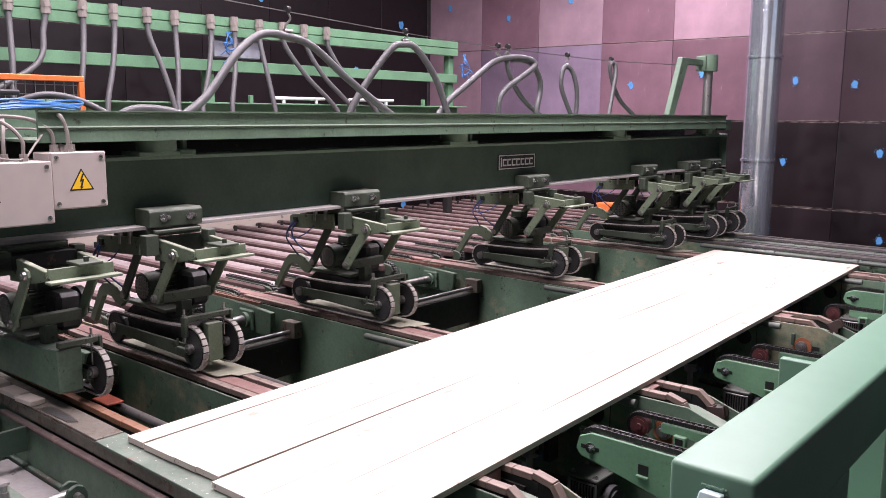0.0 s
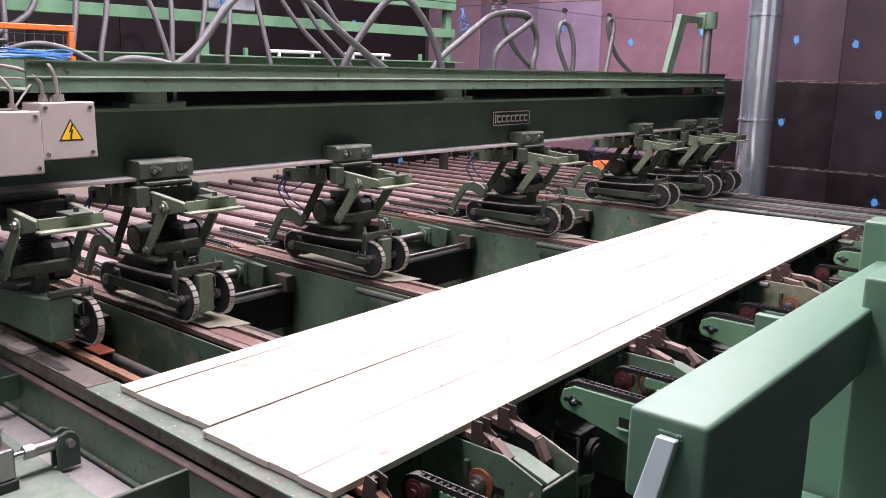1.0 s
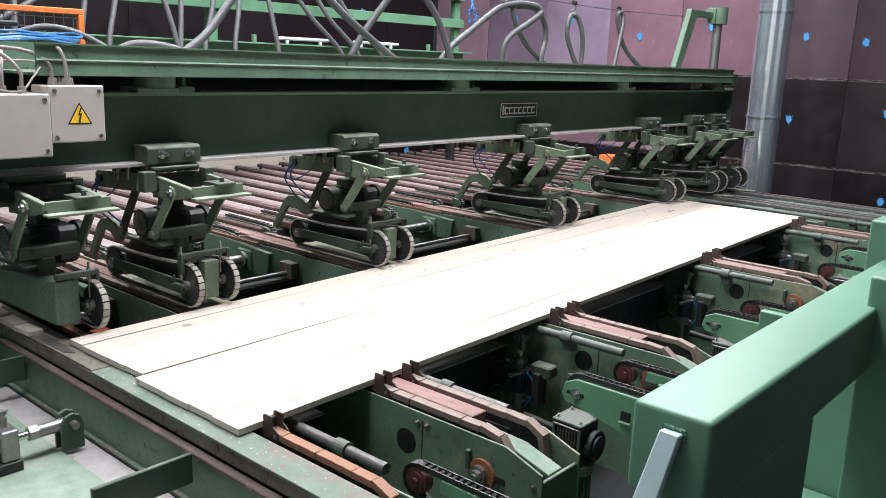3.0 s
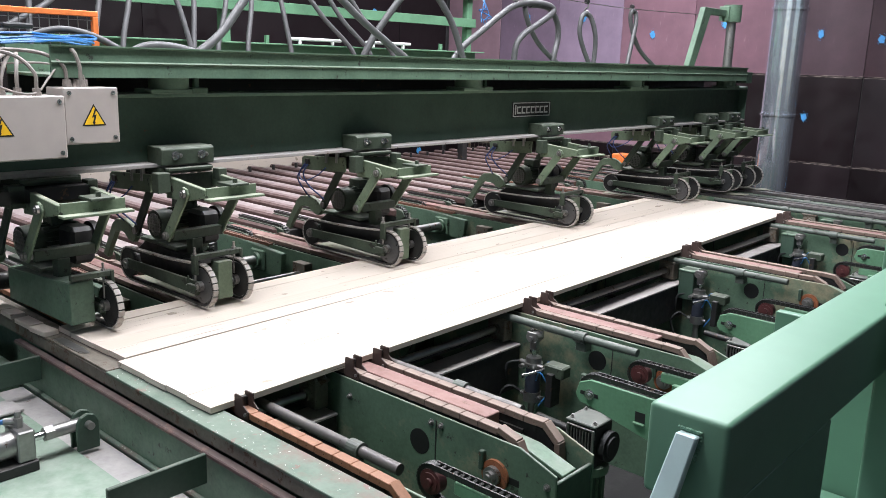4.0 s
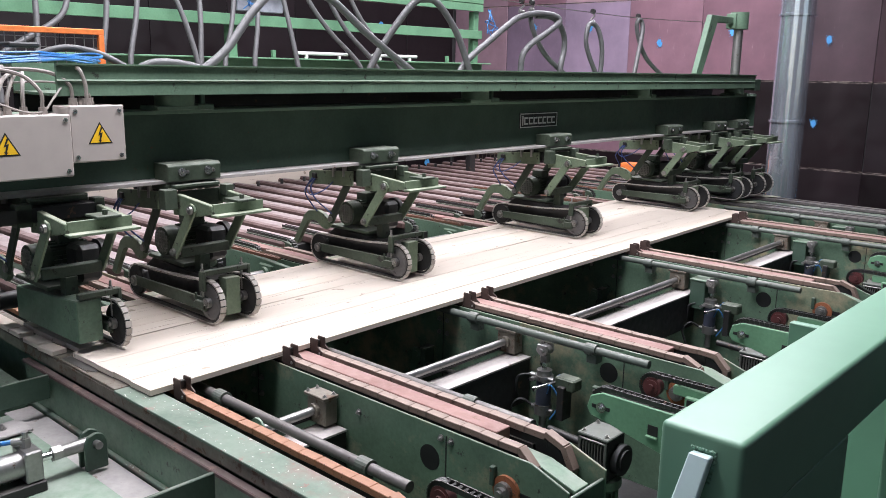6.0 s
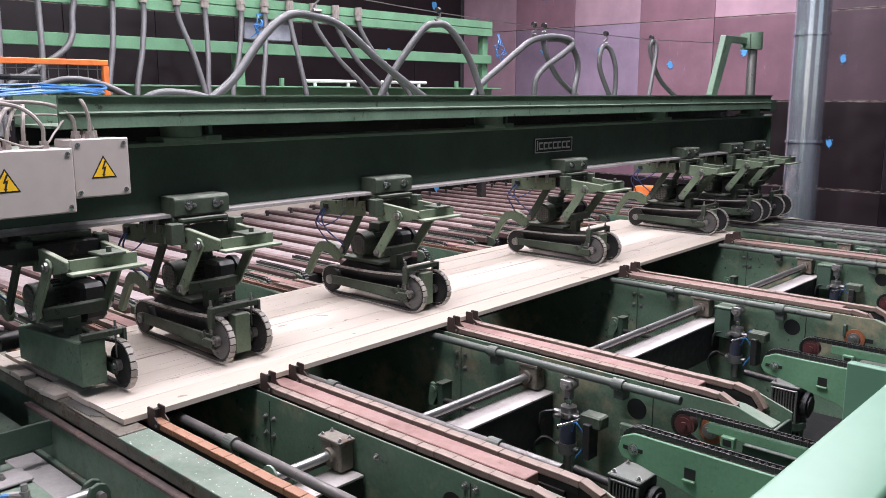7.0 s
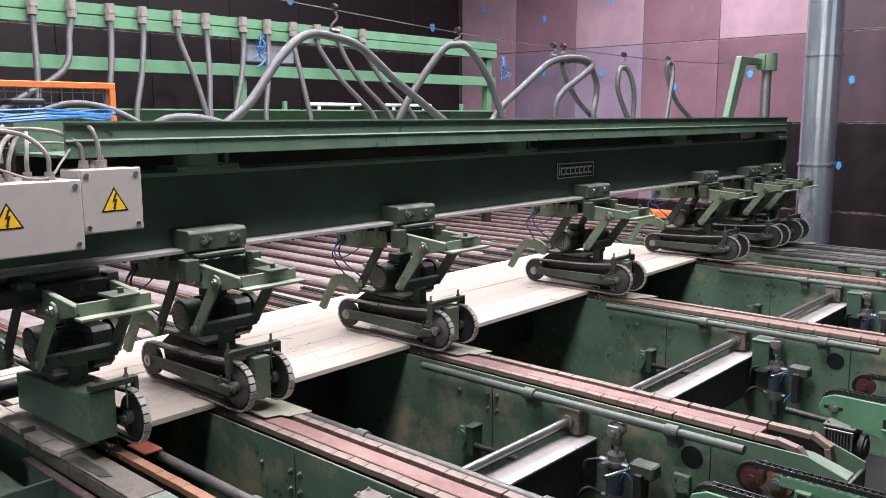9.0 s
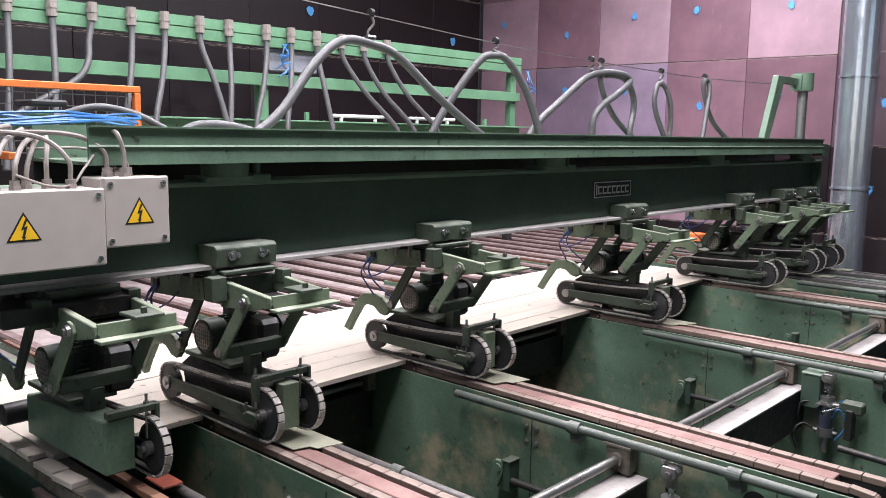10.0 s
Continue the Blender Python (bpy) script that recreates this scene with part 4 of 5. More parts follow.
    # hinged latch and rod deeper in the pit
    k = thing("pit_lever", "small green lever on a dark rod beside the conveyor", "lever", "pit levers")
    part("rod", cyl(nb(), (-3.20, y - 0.06, 0.735), (-2.55, y - 0.06, 0.735), 0.018, 12), DARKST, k, smooth=True)
    bm = nb()
    prism(bm, [(-3.215, 0.690), (-3.165, 0.690), (-3.135, 0.760), (-3.130, 0.815), (-3.145, 0.830), (-3.185, 0.830), (-3.195, 0.780)], "y", y - 0.085, y - 0.060, 0.003)
    cyl(bm, (-3.160, y - 0.095, 0.795), (-3.160, y - 0.05, 0.795), 0.020, 14)
    part("lever_plate", bm, GREEN, k)
    part("bracket", box(nb(), -3.128, -3.090, y - 0.085, y - 0.001, 0.68, 0.835, 0.004), GREEN_D, k)
    part("bracket_top", box(nb(), -3.140, -3.085, y - 0.09, y - 0.001, 0.836, 0.842, 0.001), GREEN_U, k)
    part("bracket", box(nb(), -2.60, -2.56, y - 0.09, y - 0.001, 0.70, 0.77), GREEN_D, k)


for y in CONV[1:5]:
    junction_unit(y, y > 5)


# ---- infeed arms with roller chains at the near end ----
def infeed_arm(y):
    """A long green arm with a chain running along its top."""
    a = thing("infeed_conveyor", "green steel infeed arm with a black roller chain on top", "conveyor arm", "infeed arms")
    pts = [(-1.60, 1.085), (-1.585, 1.140), (-1.53, 1.165), (0.6, 1.165), (0.6, 0.90), (-0.98, 0.90), (-1.10, 0.905), (-1.21, 0.975), (-1.52, 1.045), (-1.58, 1.055)]
    part("arm_plate", prism(nb(), pts, "y", y - 0.012, y + 0.0, 0.003), GREEN_L, a)
    part("arm_plate", prism(nb(), pts, "y", y + 0.060, y + 0.072, 0.003), GREEN_L, a)
    bm = nb()
    hexbolt(bm, (-1.53, y - 0.012, 1.100), (0, -1, 0), 0.016, 0.016)
    part("axle_bolt", bm, BRIGHT, a)
    part("slot", box(nb(), -1.575, -1.49, y - 0.0145, y - 0.012, 1.092, 1.108, 0), INK, a)
    for x in (-1.29, -0.93, -0.45):
        part("window", box(nb(), x - 0.022, x + 0.022, y - 0.0145, y - 0.012, 1.052, 1.094, 0), INK, a)
        part("window_lip", box(nb(), x - 0.025, x + 0.025, y - 0.030, y - 0.0146, 1.044, 1.051, 0.001), GREEN_L, a)
    part("chain_bed", box(nb(), -1.55, 0.6, y + 0.004, y + 0.056, 1.12, 1.160, 0), DARKST, a)
    bm = roller_chain("chain", nb(), -1.53, 0.55, y + 0.030, 1.175, 1.175)
    for k in range(13):
        t = radians(90 + 15 * k)
        cyl(bm, (-1.53 + 0.058 * math.cos(t), y + 0.01, 1.115 + 0.058 * math.sin(t)), (-1.53 + 0.058 * math.cos(t), y + 0.05, 1.115 + 0.058 * math.sin(t)), 0.010, 8)
    tagged(part("chain", bm, CHAIN, a, "black oily roller chain"), kind="stuff")
    return a


def infeed_feeder(y):
    """The lower chain strand with a red wheel next to the arm."""
    a = thing("chain_feeder", "narrow chain feeder with a red idler wheel", "conveyor arm", "infeed feeders")
    bm = nb()
    cyl(bm, (-1.545, y - 0.006, 1.060), (-1.545, y + 0.03, 1.060), 0.046, 24)
    w = part("idler_wheel", bm, REDWHEEL, a, "dark red idler wheel", True)
    bm = nb()
    cyl(bm, (-1.545, y - 0.010, 1.060), (-1.545, y - 0.006, 1.060), 0.034, 18)
    cyl(bm, (-1.545, y - 0.020, 1.060), (-1.545, y - 0.010, 1.060), 0.015, 12)
    part("hub", bm, REDWHEEL, w, smooth=True)
    bm = roller_chain("chain", nb(), -1.545, 0.5, y + 0.012, 1.118, 1.130)
    for k in range(15):
        t = radians(90 + 13 * k)
        cyl(bm, (-1.545 + 0.056 * math.cos(t), y - 0.005, 1.06 + 0.056 * math.sin(t)), (-1.545 + 0.056 * math.cos(t), y + 0.03, 1.06 + 0.056 * math.sin(t)), 0.010, 8)
    line = spline([(-1.53, y + 0.012, 1.003), (-1.40, y + 0.012, 0.955), (-1.25, y + 0.012, 0.935), (-0.9, y + 0.012, 0.93)], 10)
    for p in line:
        cyl(bm, (p.x, p.y - 0.018, p.z), (p.x, p.y + 0.018, p.z), 0.012, 6)
    tagged(part("chain", bm, CHAIN, a, "black oily roller chain"), kind="stuff")
    part("rail", box(nb(), -1.44, 0.5, y - 0.004, y + 0.028, 1.055, 1.100), GREEN_L, a)
    for x in (-1.34, -1.02, -0.6):
        part("bracket", box(nb(), x - 0.03, x + 0.03, y - 0.03, y - 0.004, 1.020, 1.068), GREEN_L, a)
        part("bracket_window", box(nb(), x - 0.018, x + 0.018, y - 0.0325, y - 0.030, 1.030, 1.058, 0), INK, a)
    part("carrier", box(nb(), -1.30, 0.5, y + 0.03, y + 0.10, 0.80, 1.03), GREEN_D, a)
    for x in (-0.9, 0.3):
        part("leg", box(nb(), x - 0.04, x + 0.04, y + 0.035, y + 0.095, 0.0, 0.80), GREEN_D, a)
    return a


ARM_Y = [2.86, 4.26, 6.70, 8.1]
for y in ARM_Y:
    infeed_arm(y)
for y in (1.88, 3.31, 4.82, 6.25, 7.6):
    infeed_feeder(y)


def gear_motor(x, y):
    m = thing("gear_motor", "dark green geared motor standing under the infeed arm", "motor", "gear motors")
    part("gearbox", box(nb(), x - 0.073, x + 0.073, y - 0.075, y + 0.075, 0.66, 0.86, 0.006), DARKST, m)
    part("cover", box(nb(), x - 0.080, x + 0.080, y - 0.086, y + 0.080, 0.861, 0.876, 0.004), PIPE, m, "greasy grey cover plate")
    for dx, dy in ((-0.06, -0.06), (0.06, -0.06), (-0.06, 0.055), (0.06, 0.055)):
        part("cover_bolt", hexbolt(nb(), (x + dx, y + dy, 0.876), (0, 0, 1), 0.008, 0.010), STEEL, m)
    bm = nb()
    for q in (0, 1):
        box(bm, x - 0.073 + q * 0.134, x - 0.061 + q * 0.134, y - 0.088, y - 0.076, 0.665, 0.855, 0.002)
        box(bm, x - 0.061, x + 0.061, y - 0.088, y - 0.076, 0.665 + q * 0.180, 0.675 + q * 0.180, 0.002)
    for k in range(7):
        box(bm, x - 0.050 + k * 0.0155, x - 0.044 + k * 0.0155, y - 0.085, y - 0.076, 0.680, 0.840, 0)
    part("rib_frame", bm, STEEL, m)
    bm = nb()
    cyl(bm, (x + 0.074, y + 0.02, 0.755), (x + 0.108, y + 0.02, 0.755), 0.072, 28)
    cyl(bm, (x + 0.108, y + 0.02, 0.755), (x + 0.118, y + 0.02, 0.755), 0.050, 28)
    part("output_flange", bm, BLACK, m, smooth=True)
    part("flange", cyl(nb(), (x, y, 0.62), (x, y, 0.66), 0.10, 24), GREEN, m, smooth=True)
    mo = part("motor", cyl(nb(), (x, y, 0.30), (x, y, 0.62), 0.075, 24), GREEN_D, m, smooth=True)
    bm = nb()
    for k in range(18):
        box(bm, 0.073, 0.088, -0.003, 0.003, 0.34, 0.60, 0, Matrix.Translation((x, y, 0)) @ Matrix.Rotation(math.tau * k / 18, 4, "Z"))
    part("fin_ring", bm, GREEN, mo)
    part("stand", box(nb(), x - 0.06, x + 0.06, y - 0.06, y + 0.06, 0.0, 0.30), DARKST, m)


for x, y in ((-1.665, 3.10), (-1.61, 4.72), (-1.61, 7.05)):
    gear_motor(x, y)


def under_frame(y):
    """Legs and a dark panel carrying the infeed arms."""
    t = thing("steel_stand", "dark steel stand carrying the infeed arms", "stand", "infeed stands")
    for x in (-0.95, 0.2):
        part("leg", box(nb(), x - 0.05, x + 0.05, y - 0.05, y + 0.05, 0, 0.90), DARKST, t)
    part("rail", box(nb(), -1.0, 0.6, y - 0.04, y + 0.04, 0.80, 0.90), DARKST, t)


for y in ARM_Y:
    under_frame(y + 0.03)


# ---- new green guard frame before the camera ----
def soft_box(bm, x0, x1, y0, y1, z0, z1, r):
    """A box with rounded edges."""
    box(bm, x0, x1, y0, y1, z0, z1, 0)
    bmesh.ops.bevel(bm, geom=bm.edges[:], offset=r, segments=4, affect="EDGES", profile=0.5)
    return bm


def guard_frame():
    g = thing("guard_frame", "thick freshly painted green steel box frame", "frame")
    bm = nb()
    soft_box(bm, -0.378, -0.246, 1.085, 2.62, 1.798, 1.950, 0.009)
    part("top_beam", bm, GREEN_N, g, smooth=True)
    part("side_plate", soft_box(nb(), -0.262, -0.247, 1.10, 1.60, 0.0, 1.80, 0.004), GREEN_N, g)
    part("end_post", soft_box(nb(), -0.270, -0.12, 1.970, 2.52, 0.0, 2.02, 0.008), GREEN_N, g)
    part("end_plate", soft_box(nb(), -0.42, -0.12, 2.53, 2.65, 0.0, 2.06, 0.008), GREEN_N, g)
    # brace, its glare put into the colour
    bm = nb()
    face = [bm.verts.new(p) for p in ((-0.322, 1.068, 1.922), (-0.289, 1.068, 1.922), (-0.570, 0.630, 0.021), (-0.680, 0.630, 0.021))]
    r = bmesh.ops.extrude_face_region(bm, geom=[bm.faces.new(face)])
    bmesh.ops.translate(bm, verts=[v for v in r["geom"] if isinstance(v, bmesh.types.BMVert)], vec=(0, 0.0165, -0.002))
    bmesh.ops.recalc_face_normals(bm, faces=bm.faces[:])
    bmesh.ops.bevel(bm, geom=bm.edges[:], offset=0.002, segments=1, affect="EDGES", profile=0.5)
    part("brace", bm, BRACE_GLARE, g, "green brace bar with its pale glare in the colour")
    bm, rng = nb(), random.Random(3)
    for k in range(16):
        u = k / 15
        p = (-0.324 + u * 0.068, 1.084, 1.925) if k < 9 else (-0.286 - (u - 0.55) * 0.02, 1.084, 1.924 - (u - 0.55) * 0.11)
        bmesh.ops.create_icosphere(bm, subdivisions=1, radius=rng.uniform(0.0025, 0.004), matrix=Matrix.Translation(p))
    part("weld_bead", bm, GREEN_N, g)
    part("cross_panel", soft_box(nb(), -0.62, -0.28, 2.30, 2.33, 1.10, 1.79, 0.004), GREEN_N, g)
    part("shelf_plate", soft_box(nb(), -0.62, -0.28, 1.50, 2.29, 1.28, 1.31, 0.004), GREEN_N, g)
    part("foot_plate", box(nb(), -0.84, -0.10, 0.5, 2.7, 0.0, 0.02), GREEN_N, g)
    d = thing("drive_motor", "dark motor mounted behind the guard frame", "motor")
    part("body", cyl(nb(), (0.0, 2.54, 1.64), (0.0, 2.84, 1.64), 0.10, 24), DARKST, d, smooth=True)
    part("foot", box(nb(), -0.118, 0.02, 2.56, 2.64, 1.50, 1.56), DARKST, d)
    part("label_plate", box(nb(), -0.04, 0.04, 2.52, 2.54, 1.60, 1.66), WHITEP, d)


guard_frame()


# ---- side table with the pneumatic cylinder ----
def side_table():
    t = thing("side_table", "green steel frame table with dusty plates", "table")
    part("table_plate", box(nb(), -3.72, -2.40, 0.40, 1.30, 0.868, 0.880), TABLE, t, "worn dusty green plate")
    part("edge_plate", box(nb(), -3.80, -1.40, 1.31, 1.435, 0.850, 0.862), LEDGE, t, "dusty grey ledge")
    for x, ye in ((-3.60, 0.2), (-2.235, 1.08)):
        # The flange's dark green includes the shade on its front face.
        part("cross_flange", box(nb(), x - 0.010, x + 0.008, ye, 1.446, 0.955, 1.070), GREEN_D, t)
        part("cross_plate", box(nb(), x + 0.009, x + 0.16, 0.2, 1.30, 0.890, 0.902), LEDGE, t)
        part("bolt", hexbolt(nb(), (x + 0.08, 1.20, 0.902), (0, 0, 1), 0.013, 0.016), STEEL, t)
        part("leg", box(nb(), x - 0.05, x + 0.05, 0.5, 0.6, 0, 0.868), GREEN, t)
    part("lower_frame", box(nb(), -5.0, -3.85, 1.0, 1.44, 0.70, 0.95), GREEN, t)
    c = thing("air_cylinder", "large pneumatic cylinder with clevis on the side table", "cylinder")
    part("barrel", cyl(nb(), (-2.95, 0.45, 0.985), (-2.95, 1.06, 0.985), 0.052, 28), STEEL, c, smooth=True)
    part("end_cap", box(nb(), -3.012, -2.888, 1.06, 1.125, 0.923, 1.047, 0.006), STEEL, c)
    part("rod", cyl(nb(), (-2.95, 1.125, 0.985), (-2.95, 1.25, 0.985), 0.016, 14), BRIGHT, c, smooth=True)
    part("rod_nut", cyl(nb(), (-2.95, 1.18, 0.985), (-2.95, 1.215, 0.985), 0.030, 6), STEEL, c)
    part("rod_eye", cyl(nb(), (-2.95, 1.215, 0.985), (-2.95, 1.33, 0.985), 0.026, 14), STEEL, c, smooth=True)
    for x in (-2.985, -2.932):
        part("clevis_plate", prism(nb(), [(1.295, 0.88), (1.385, 0.88), (1.385, 0.99), (1.37, 1.022), (1.34, 1.034), (1.31, 1.022), (1.295, 0.99)], "x", x, x + 0.018, 0.003), GREEN_D, c)
    part("clevis_pin", cyl(nb(), (-3.01, 1.34, 0.990), (-2.885, 1.34, 0.990), 0.016, 12), STEEL, c, smooth=True)
    bm = nb()
    cyl(bm, (-2.95, 1.09, 1.047), (-2.95, 1.09, 1.085), 0.018, 6)
    cyl(bm, (-2.95, 1.09, 1.085), (-2.95, 1.09, 1.110), 0.012, 10)
    cyl(bm, (-2.95, 1.09, 1.070), (-2.98, 1.05, 1.070), 0.014, 10)
    part("fitting", bm, STEEL, c)
    part("air_line", tube(nb(), [(-2.98, 1.05, 1.070), (-3.02, 0.96, 1.066), (-3.04, 0.80, 1.055), (-3.05, 0.55, 1.05)], 0.010, 8), BLUE, c)
    part("cylinder_base", box(nb(), -3.02, -2.88, 0.45, 1.13, 0.881, 0.922), DARKST, c)


side_table()


# ---- electric boxes with their cables ----
def enclosure(y0, y1, z0, z1, x=-3.50, tri=None, glands=()):
    b = thing("junction_box", "light grey electric box with yellow warning sign on the beam", "electric box", "electric boxes")
    part("body", box(nb(), x - 0.18, x - 0.022, y0, y1, z0, z1, 0.006), GREYBOX, b)
    part("lid", box(nb(), x - 0.020, x, y0 - 0.003, y1 + 0.003, z0 - 0.003, z1 + 0.003, 0.006), GREYBOX, b)
    for y in (y0 + 0.022, y1 - 0.022):
        for z in (z0 + 0.022, z1 - 0.022):
            bm = nb()
            cyl(bm, (x, y, z), (x + 0.005, y, z), 0.010, 14)
            s = part("lid_screw", bm, BRIGHT, b)
            part("slot", cyl(nb(), (x + 0.005, y, z), (x + 0.0060, y, z), 0.0035, 8), INK, s)
    if tri:
        y, z, a = tri
        h = a * 0.866
        sign = part("warning_sign", prism(nb(), [(y - a / 2, z - h / 3), (y + a / 2, z - h / 3), (y, z + 2 * h / 3)], "x", x, x + 0.001), INK, b, "yellow triangle with a black lightning arrow")
        k = 0.82
        part("yellow_field", prism(nb(), [(y - a * k / 2, z - h * k / 3), (y + a * k / 2, z - h * k / 3), (y, z + 2 * h * k / 3)], "x", x + 0.001, x + 0.002), YELLOW, sign)
        s = a / 0.11
        bolt = [(0.004, 0.040), (-0.010, 0.004), (0.000, 0.008), (-0.006, -0.016), (-0.010, -0.014), (-0.003, -0.028), (0.006, -0.016), (0.001, -0.017), (0.011, 0.018), (0.000, 0.014), (0.012, 0.040)]
        part("arrow", prism(nb(), [(y + u * s, z + v * s) for u, v in bolt], "x", x + 0.002, x + 0.003), INK, sign)
    for gx, gy, r in glands:
        bm = nb()
        cyl(bm, (gx, gy, z1), (gx, gy, z1 + 0.014), r * 1.25, 6)
        cyl(bm, (gx, gy, z1 + 0.014), (gx, gy, z1 + 0.032), r, 14)
        part("cable_gland", bm, CABLE, b)
    return b


G2 = [(-3.60, 1.655, 0.018), (-3.56, 1.70, 0.018), (-3.62, 1.695, 0.013), (-3.60, 1.735, 0.013)]
G1 = [(-3.56, 1.32, 0.016), (-3.62, 1.38, 0.016), (-3.60, 1.44, 0.016), (-3.55, 1.50, 0.017), (-3.57, 1.26, 0.015), (-3.60, 1.20, 0.015)]
enclosure(1.593, 1.838, 2.040, 2.285, -3.50, (1.722, 2.150, 0.112), G2)
enclosure(1.118, 1.586, 1.985, 2.250, -3.485, (1.313, 2.120, 0.112), G1)
CABLES = [
    [(-3.60, 1.655, 2.317), (-3.60, 1.64, 2.38), (-3.63, 1.56, 2.43), (-3.70, 1.42, 2.44), (-3.80, 1.25, 2.42)],
    [(-3.56, 1.70, 2.317), (-3.565, 1.70, 2.38), (-3.58, 1.685, 2.440), (-3.63, 1.68, 2.450)],
    [(-3.62, 1.695, 2.317), (-3.64, 1.67, 2.36), (-3.70, 1.60, 2.385), (-3.78, 1.45, 2.38)],
    [(-3.60, 1.735, 2.317), (-3.61, 1.72, 2.36), (-3.62, 1.64, 2.38), (-3.57, 1.56, 2.32), (-3.54, 1.50, 2.265), (-3.53, 1.42, 2.262), (-3.55, 1.32, 2.30)],
    [(-3.55, 1.50, 2.282), (-3.555, 1.495, 2.35), (-3.60, 1.43, 2.42), (-3.68, 1.30, 2.44), (-3.78, 1.15, 2.43)],
    [(-3.60, 1.44, 2.282), (-3.61, 1.445, 2.34), (-3.66, 1.47, 2.40), (-3.74, 1.50, 2.43)],
    [(-3.62, 1.38, 2.282), (-3.63, 1.39, 2.33), (-3.68, 1.43, 2.39), (-3.76, 1.48, 2.42)],
    [(-3.56, 1.32, 2.282), (-3.57, 1.33, 2.34), (-3.63, 1.38, 2.40), (-3.72, 1.46, 2.43)],
    [(-3.57, 1.26, 2.282), (-3.58, 1.27, 2.34), (-3.65, 1.33, 2.41), (-3.74, 1.42, 2.45)],
    [(-3.60, 1.20, 2.282), (-3.60, 1.20, 2.36), (-3.66, 1.27, 2.44), (-3.75, 1.38, 2.46)],
]
for i, pts in enumerate(CABLES):
    c = part("cable", tube(nb(), pts, 0.005 if i in (2, 3) else 0.009, 8), CABLE, smooth=True)
    tagged(c, "grey electric cable curving from a box gland", "cable", "box cables")


# ---- green pipe frame along the long wall with its hoses ----
FX = -7.30
def pipe_frame():
    f = thing("pipe_frame", "light green steel frame with three long rails", "frame")
    bm = nb()
    prism(bm, [(FX, 3.23), (FX + 0.06, 3.23), (FX + 0.06, 3.315), (FX + 0.045, 3.322), (FX + 0.06, 3.33), (FX + 0.06, 3.415), (FX, 3.415)], "y", 0.5, 8.85)
    part("top_rail", bm, GREEN_L, f)
    part("middle_rail", box(nb(), FX, FX + 0.05, 0.5, 8.85, 2.875, 2.985), GREEN_L, f)
    part("lower_rail", box(nb(), FX, FX + 0.06, 0.5, 8.85, 2.42, 2.55), GREEN_L, f)
    part("lower_ledge", box(nb(), FX + 0.061, FX + 0.22, 0.5, 8.85, 2.545, 2.56), GREEN_L, f)
    for y in (0.58, 4.98, 8.78):
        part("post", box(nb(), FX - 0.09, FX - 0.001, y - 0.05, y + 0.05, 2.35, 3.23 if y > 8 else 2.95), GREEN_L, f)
    # Lower posts are coloured dark for the shade below the beam.
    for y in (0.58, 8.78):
        part("post_foot", box(nb(), FX - 0.09, FX - 0.001, y - 0.05, y + 0.05, 0, 2.349), DARKST, f, "lower post with the shade under the beam in its colour")
    for ya, yb in ((5.65, 6.35), (6.73, 7.46)):
        w = thing("white_tube", "white painted tube on two short legs", "pipe", "white tubes")
        part("tube", cyl(nb(), (FX + 0.18, ya, 2.615), (FX + 0.18, yb, 2.615), 0.018, 12), WHITEP, w, smooth=True)
        for y in (ya + 0.12, yb - 0.12):
            part("leg", box(nb(), FX + 0.165, FX + 0.195, y - 0.015, y + 0.015, 2.561, 2.60), WHITEP, w)
    for y in (5.4, 8.1):
        part("stub", box(nb(), FX + 0.08, FX + 0.12, y - 0.02, y + 0.02, 2.56, 2.64), GREEN_L, f)
    b = thing("valve_box", "grey control box hanging on the pipe frame", "electric box")
    part("body", box(nb(), FX - 0.12, FX - 0.01, 5.05, 5.62, 3.02, 3.23, 0.008), BLUEGREY, b)
    rng = random.Random(12)
    for yy, zz in ((5.12, 3.12), (8.93, 3.08)):
        bm = nb()
        for k in range(4):
            p = (FX + 0.09, yy + rng.uniform(-0.05, 0.08), 3.26)
            pts = [p]
            for q in range(4):
                p = (FX + 0.09 + rng.uniform(0, 0.08), yy + rng.uniform(-0.08, 0.10), zz + 0.08 - q * 0.07 + rng.uniform(-0.05, 0.05))
                pts.append(p)
            tube(bm, pts, 0.0065, 6, smooth=6)
        a = part("air_line_bundle", bm, BLUE)
        tagged(a, "tangle of thin blue air lines at the frame", "air line", "air lines")


pipe_frame()
# hanging hoses: y at the top, then how far the foot shifts and how low it ends
for y, dy, bend in ((2.68, -0.10, 0.0), (3.00, -0.09, 0.0), (3.31, -0.78, 0.16), (3.63, -0.18, 0.0), (3.92, -0.22, 0.0), (4.25, 0.16, 0.02), (4.54, -0.12, 0.0), (4.94, -0.27, 0.0), (5.22, -0.20, 0.0), (5.53, 0.05, 0.0), (5.84, 0.67, -0.02), (6.14, 0.62, -0.04), (6.47, 0.66, -0.04)):
    h = thing("hanging_hose", "grey corrugated hose hanging from the green frame", "hose", "hanging hoses")
    x = FX + 0.10
    pts = [(x, y, 3.30), (x + 0.02, y + dy * 0.05, 3.15), (x + 0.10, y + dy * 0.4 + bend, 2.85), (x + 0.18, y + dy * 0.9, 2.50), (x + 0.25, y + dy, 2.15)]
    part("hose", tube(nb(), pts, 0.026, 10, 0.05, 14), HOSE, h, smooth=True)
    bm = nb()
    cyl(bm, (x, y, 3.28), (x, y, 3.42), 0.040, 12)
    cyl(bm, (x, y, 3.34), (x, y, 3.37), 0.048, 6)
    part("connector", bm, CABLE, h)


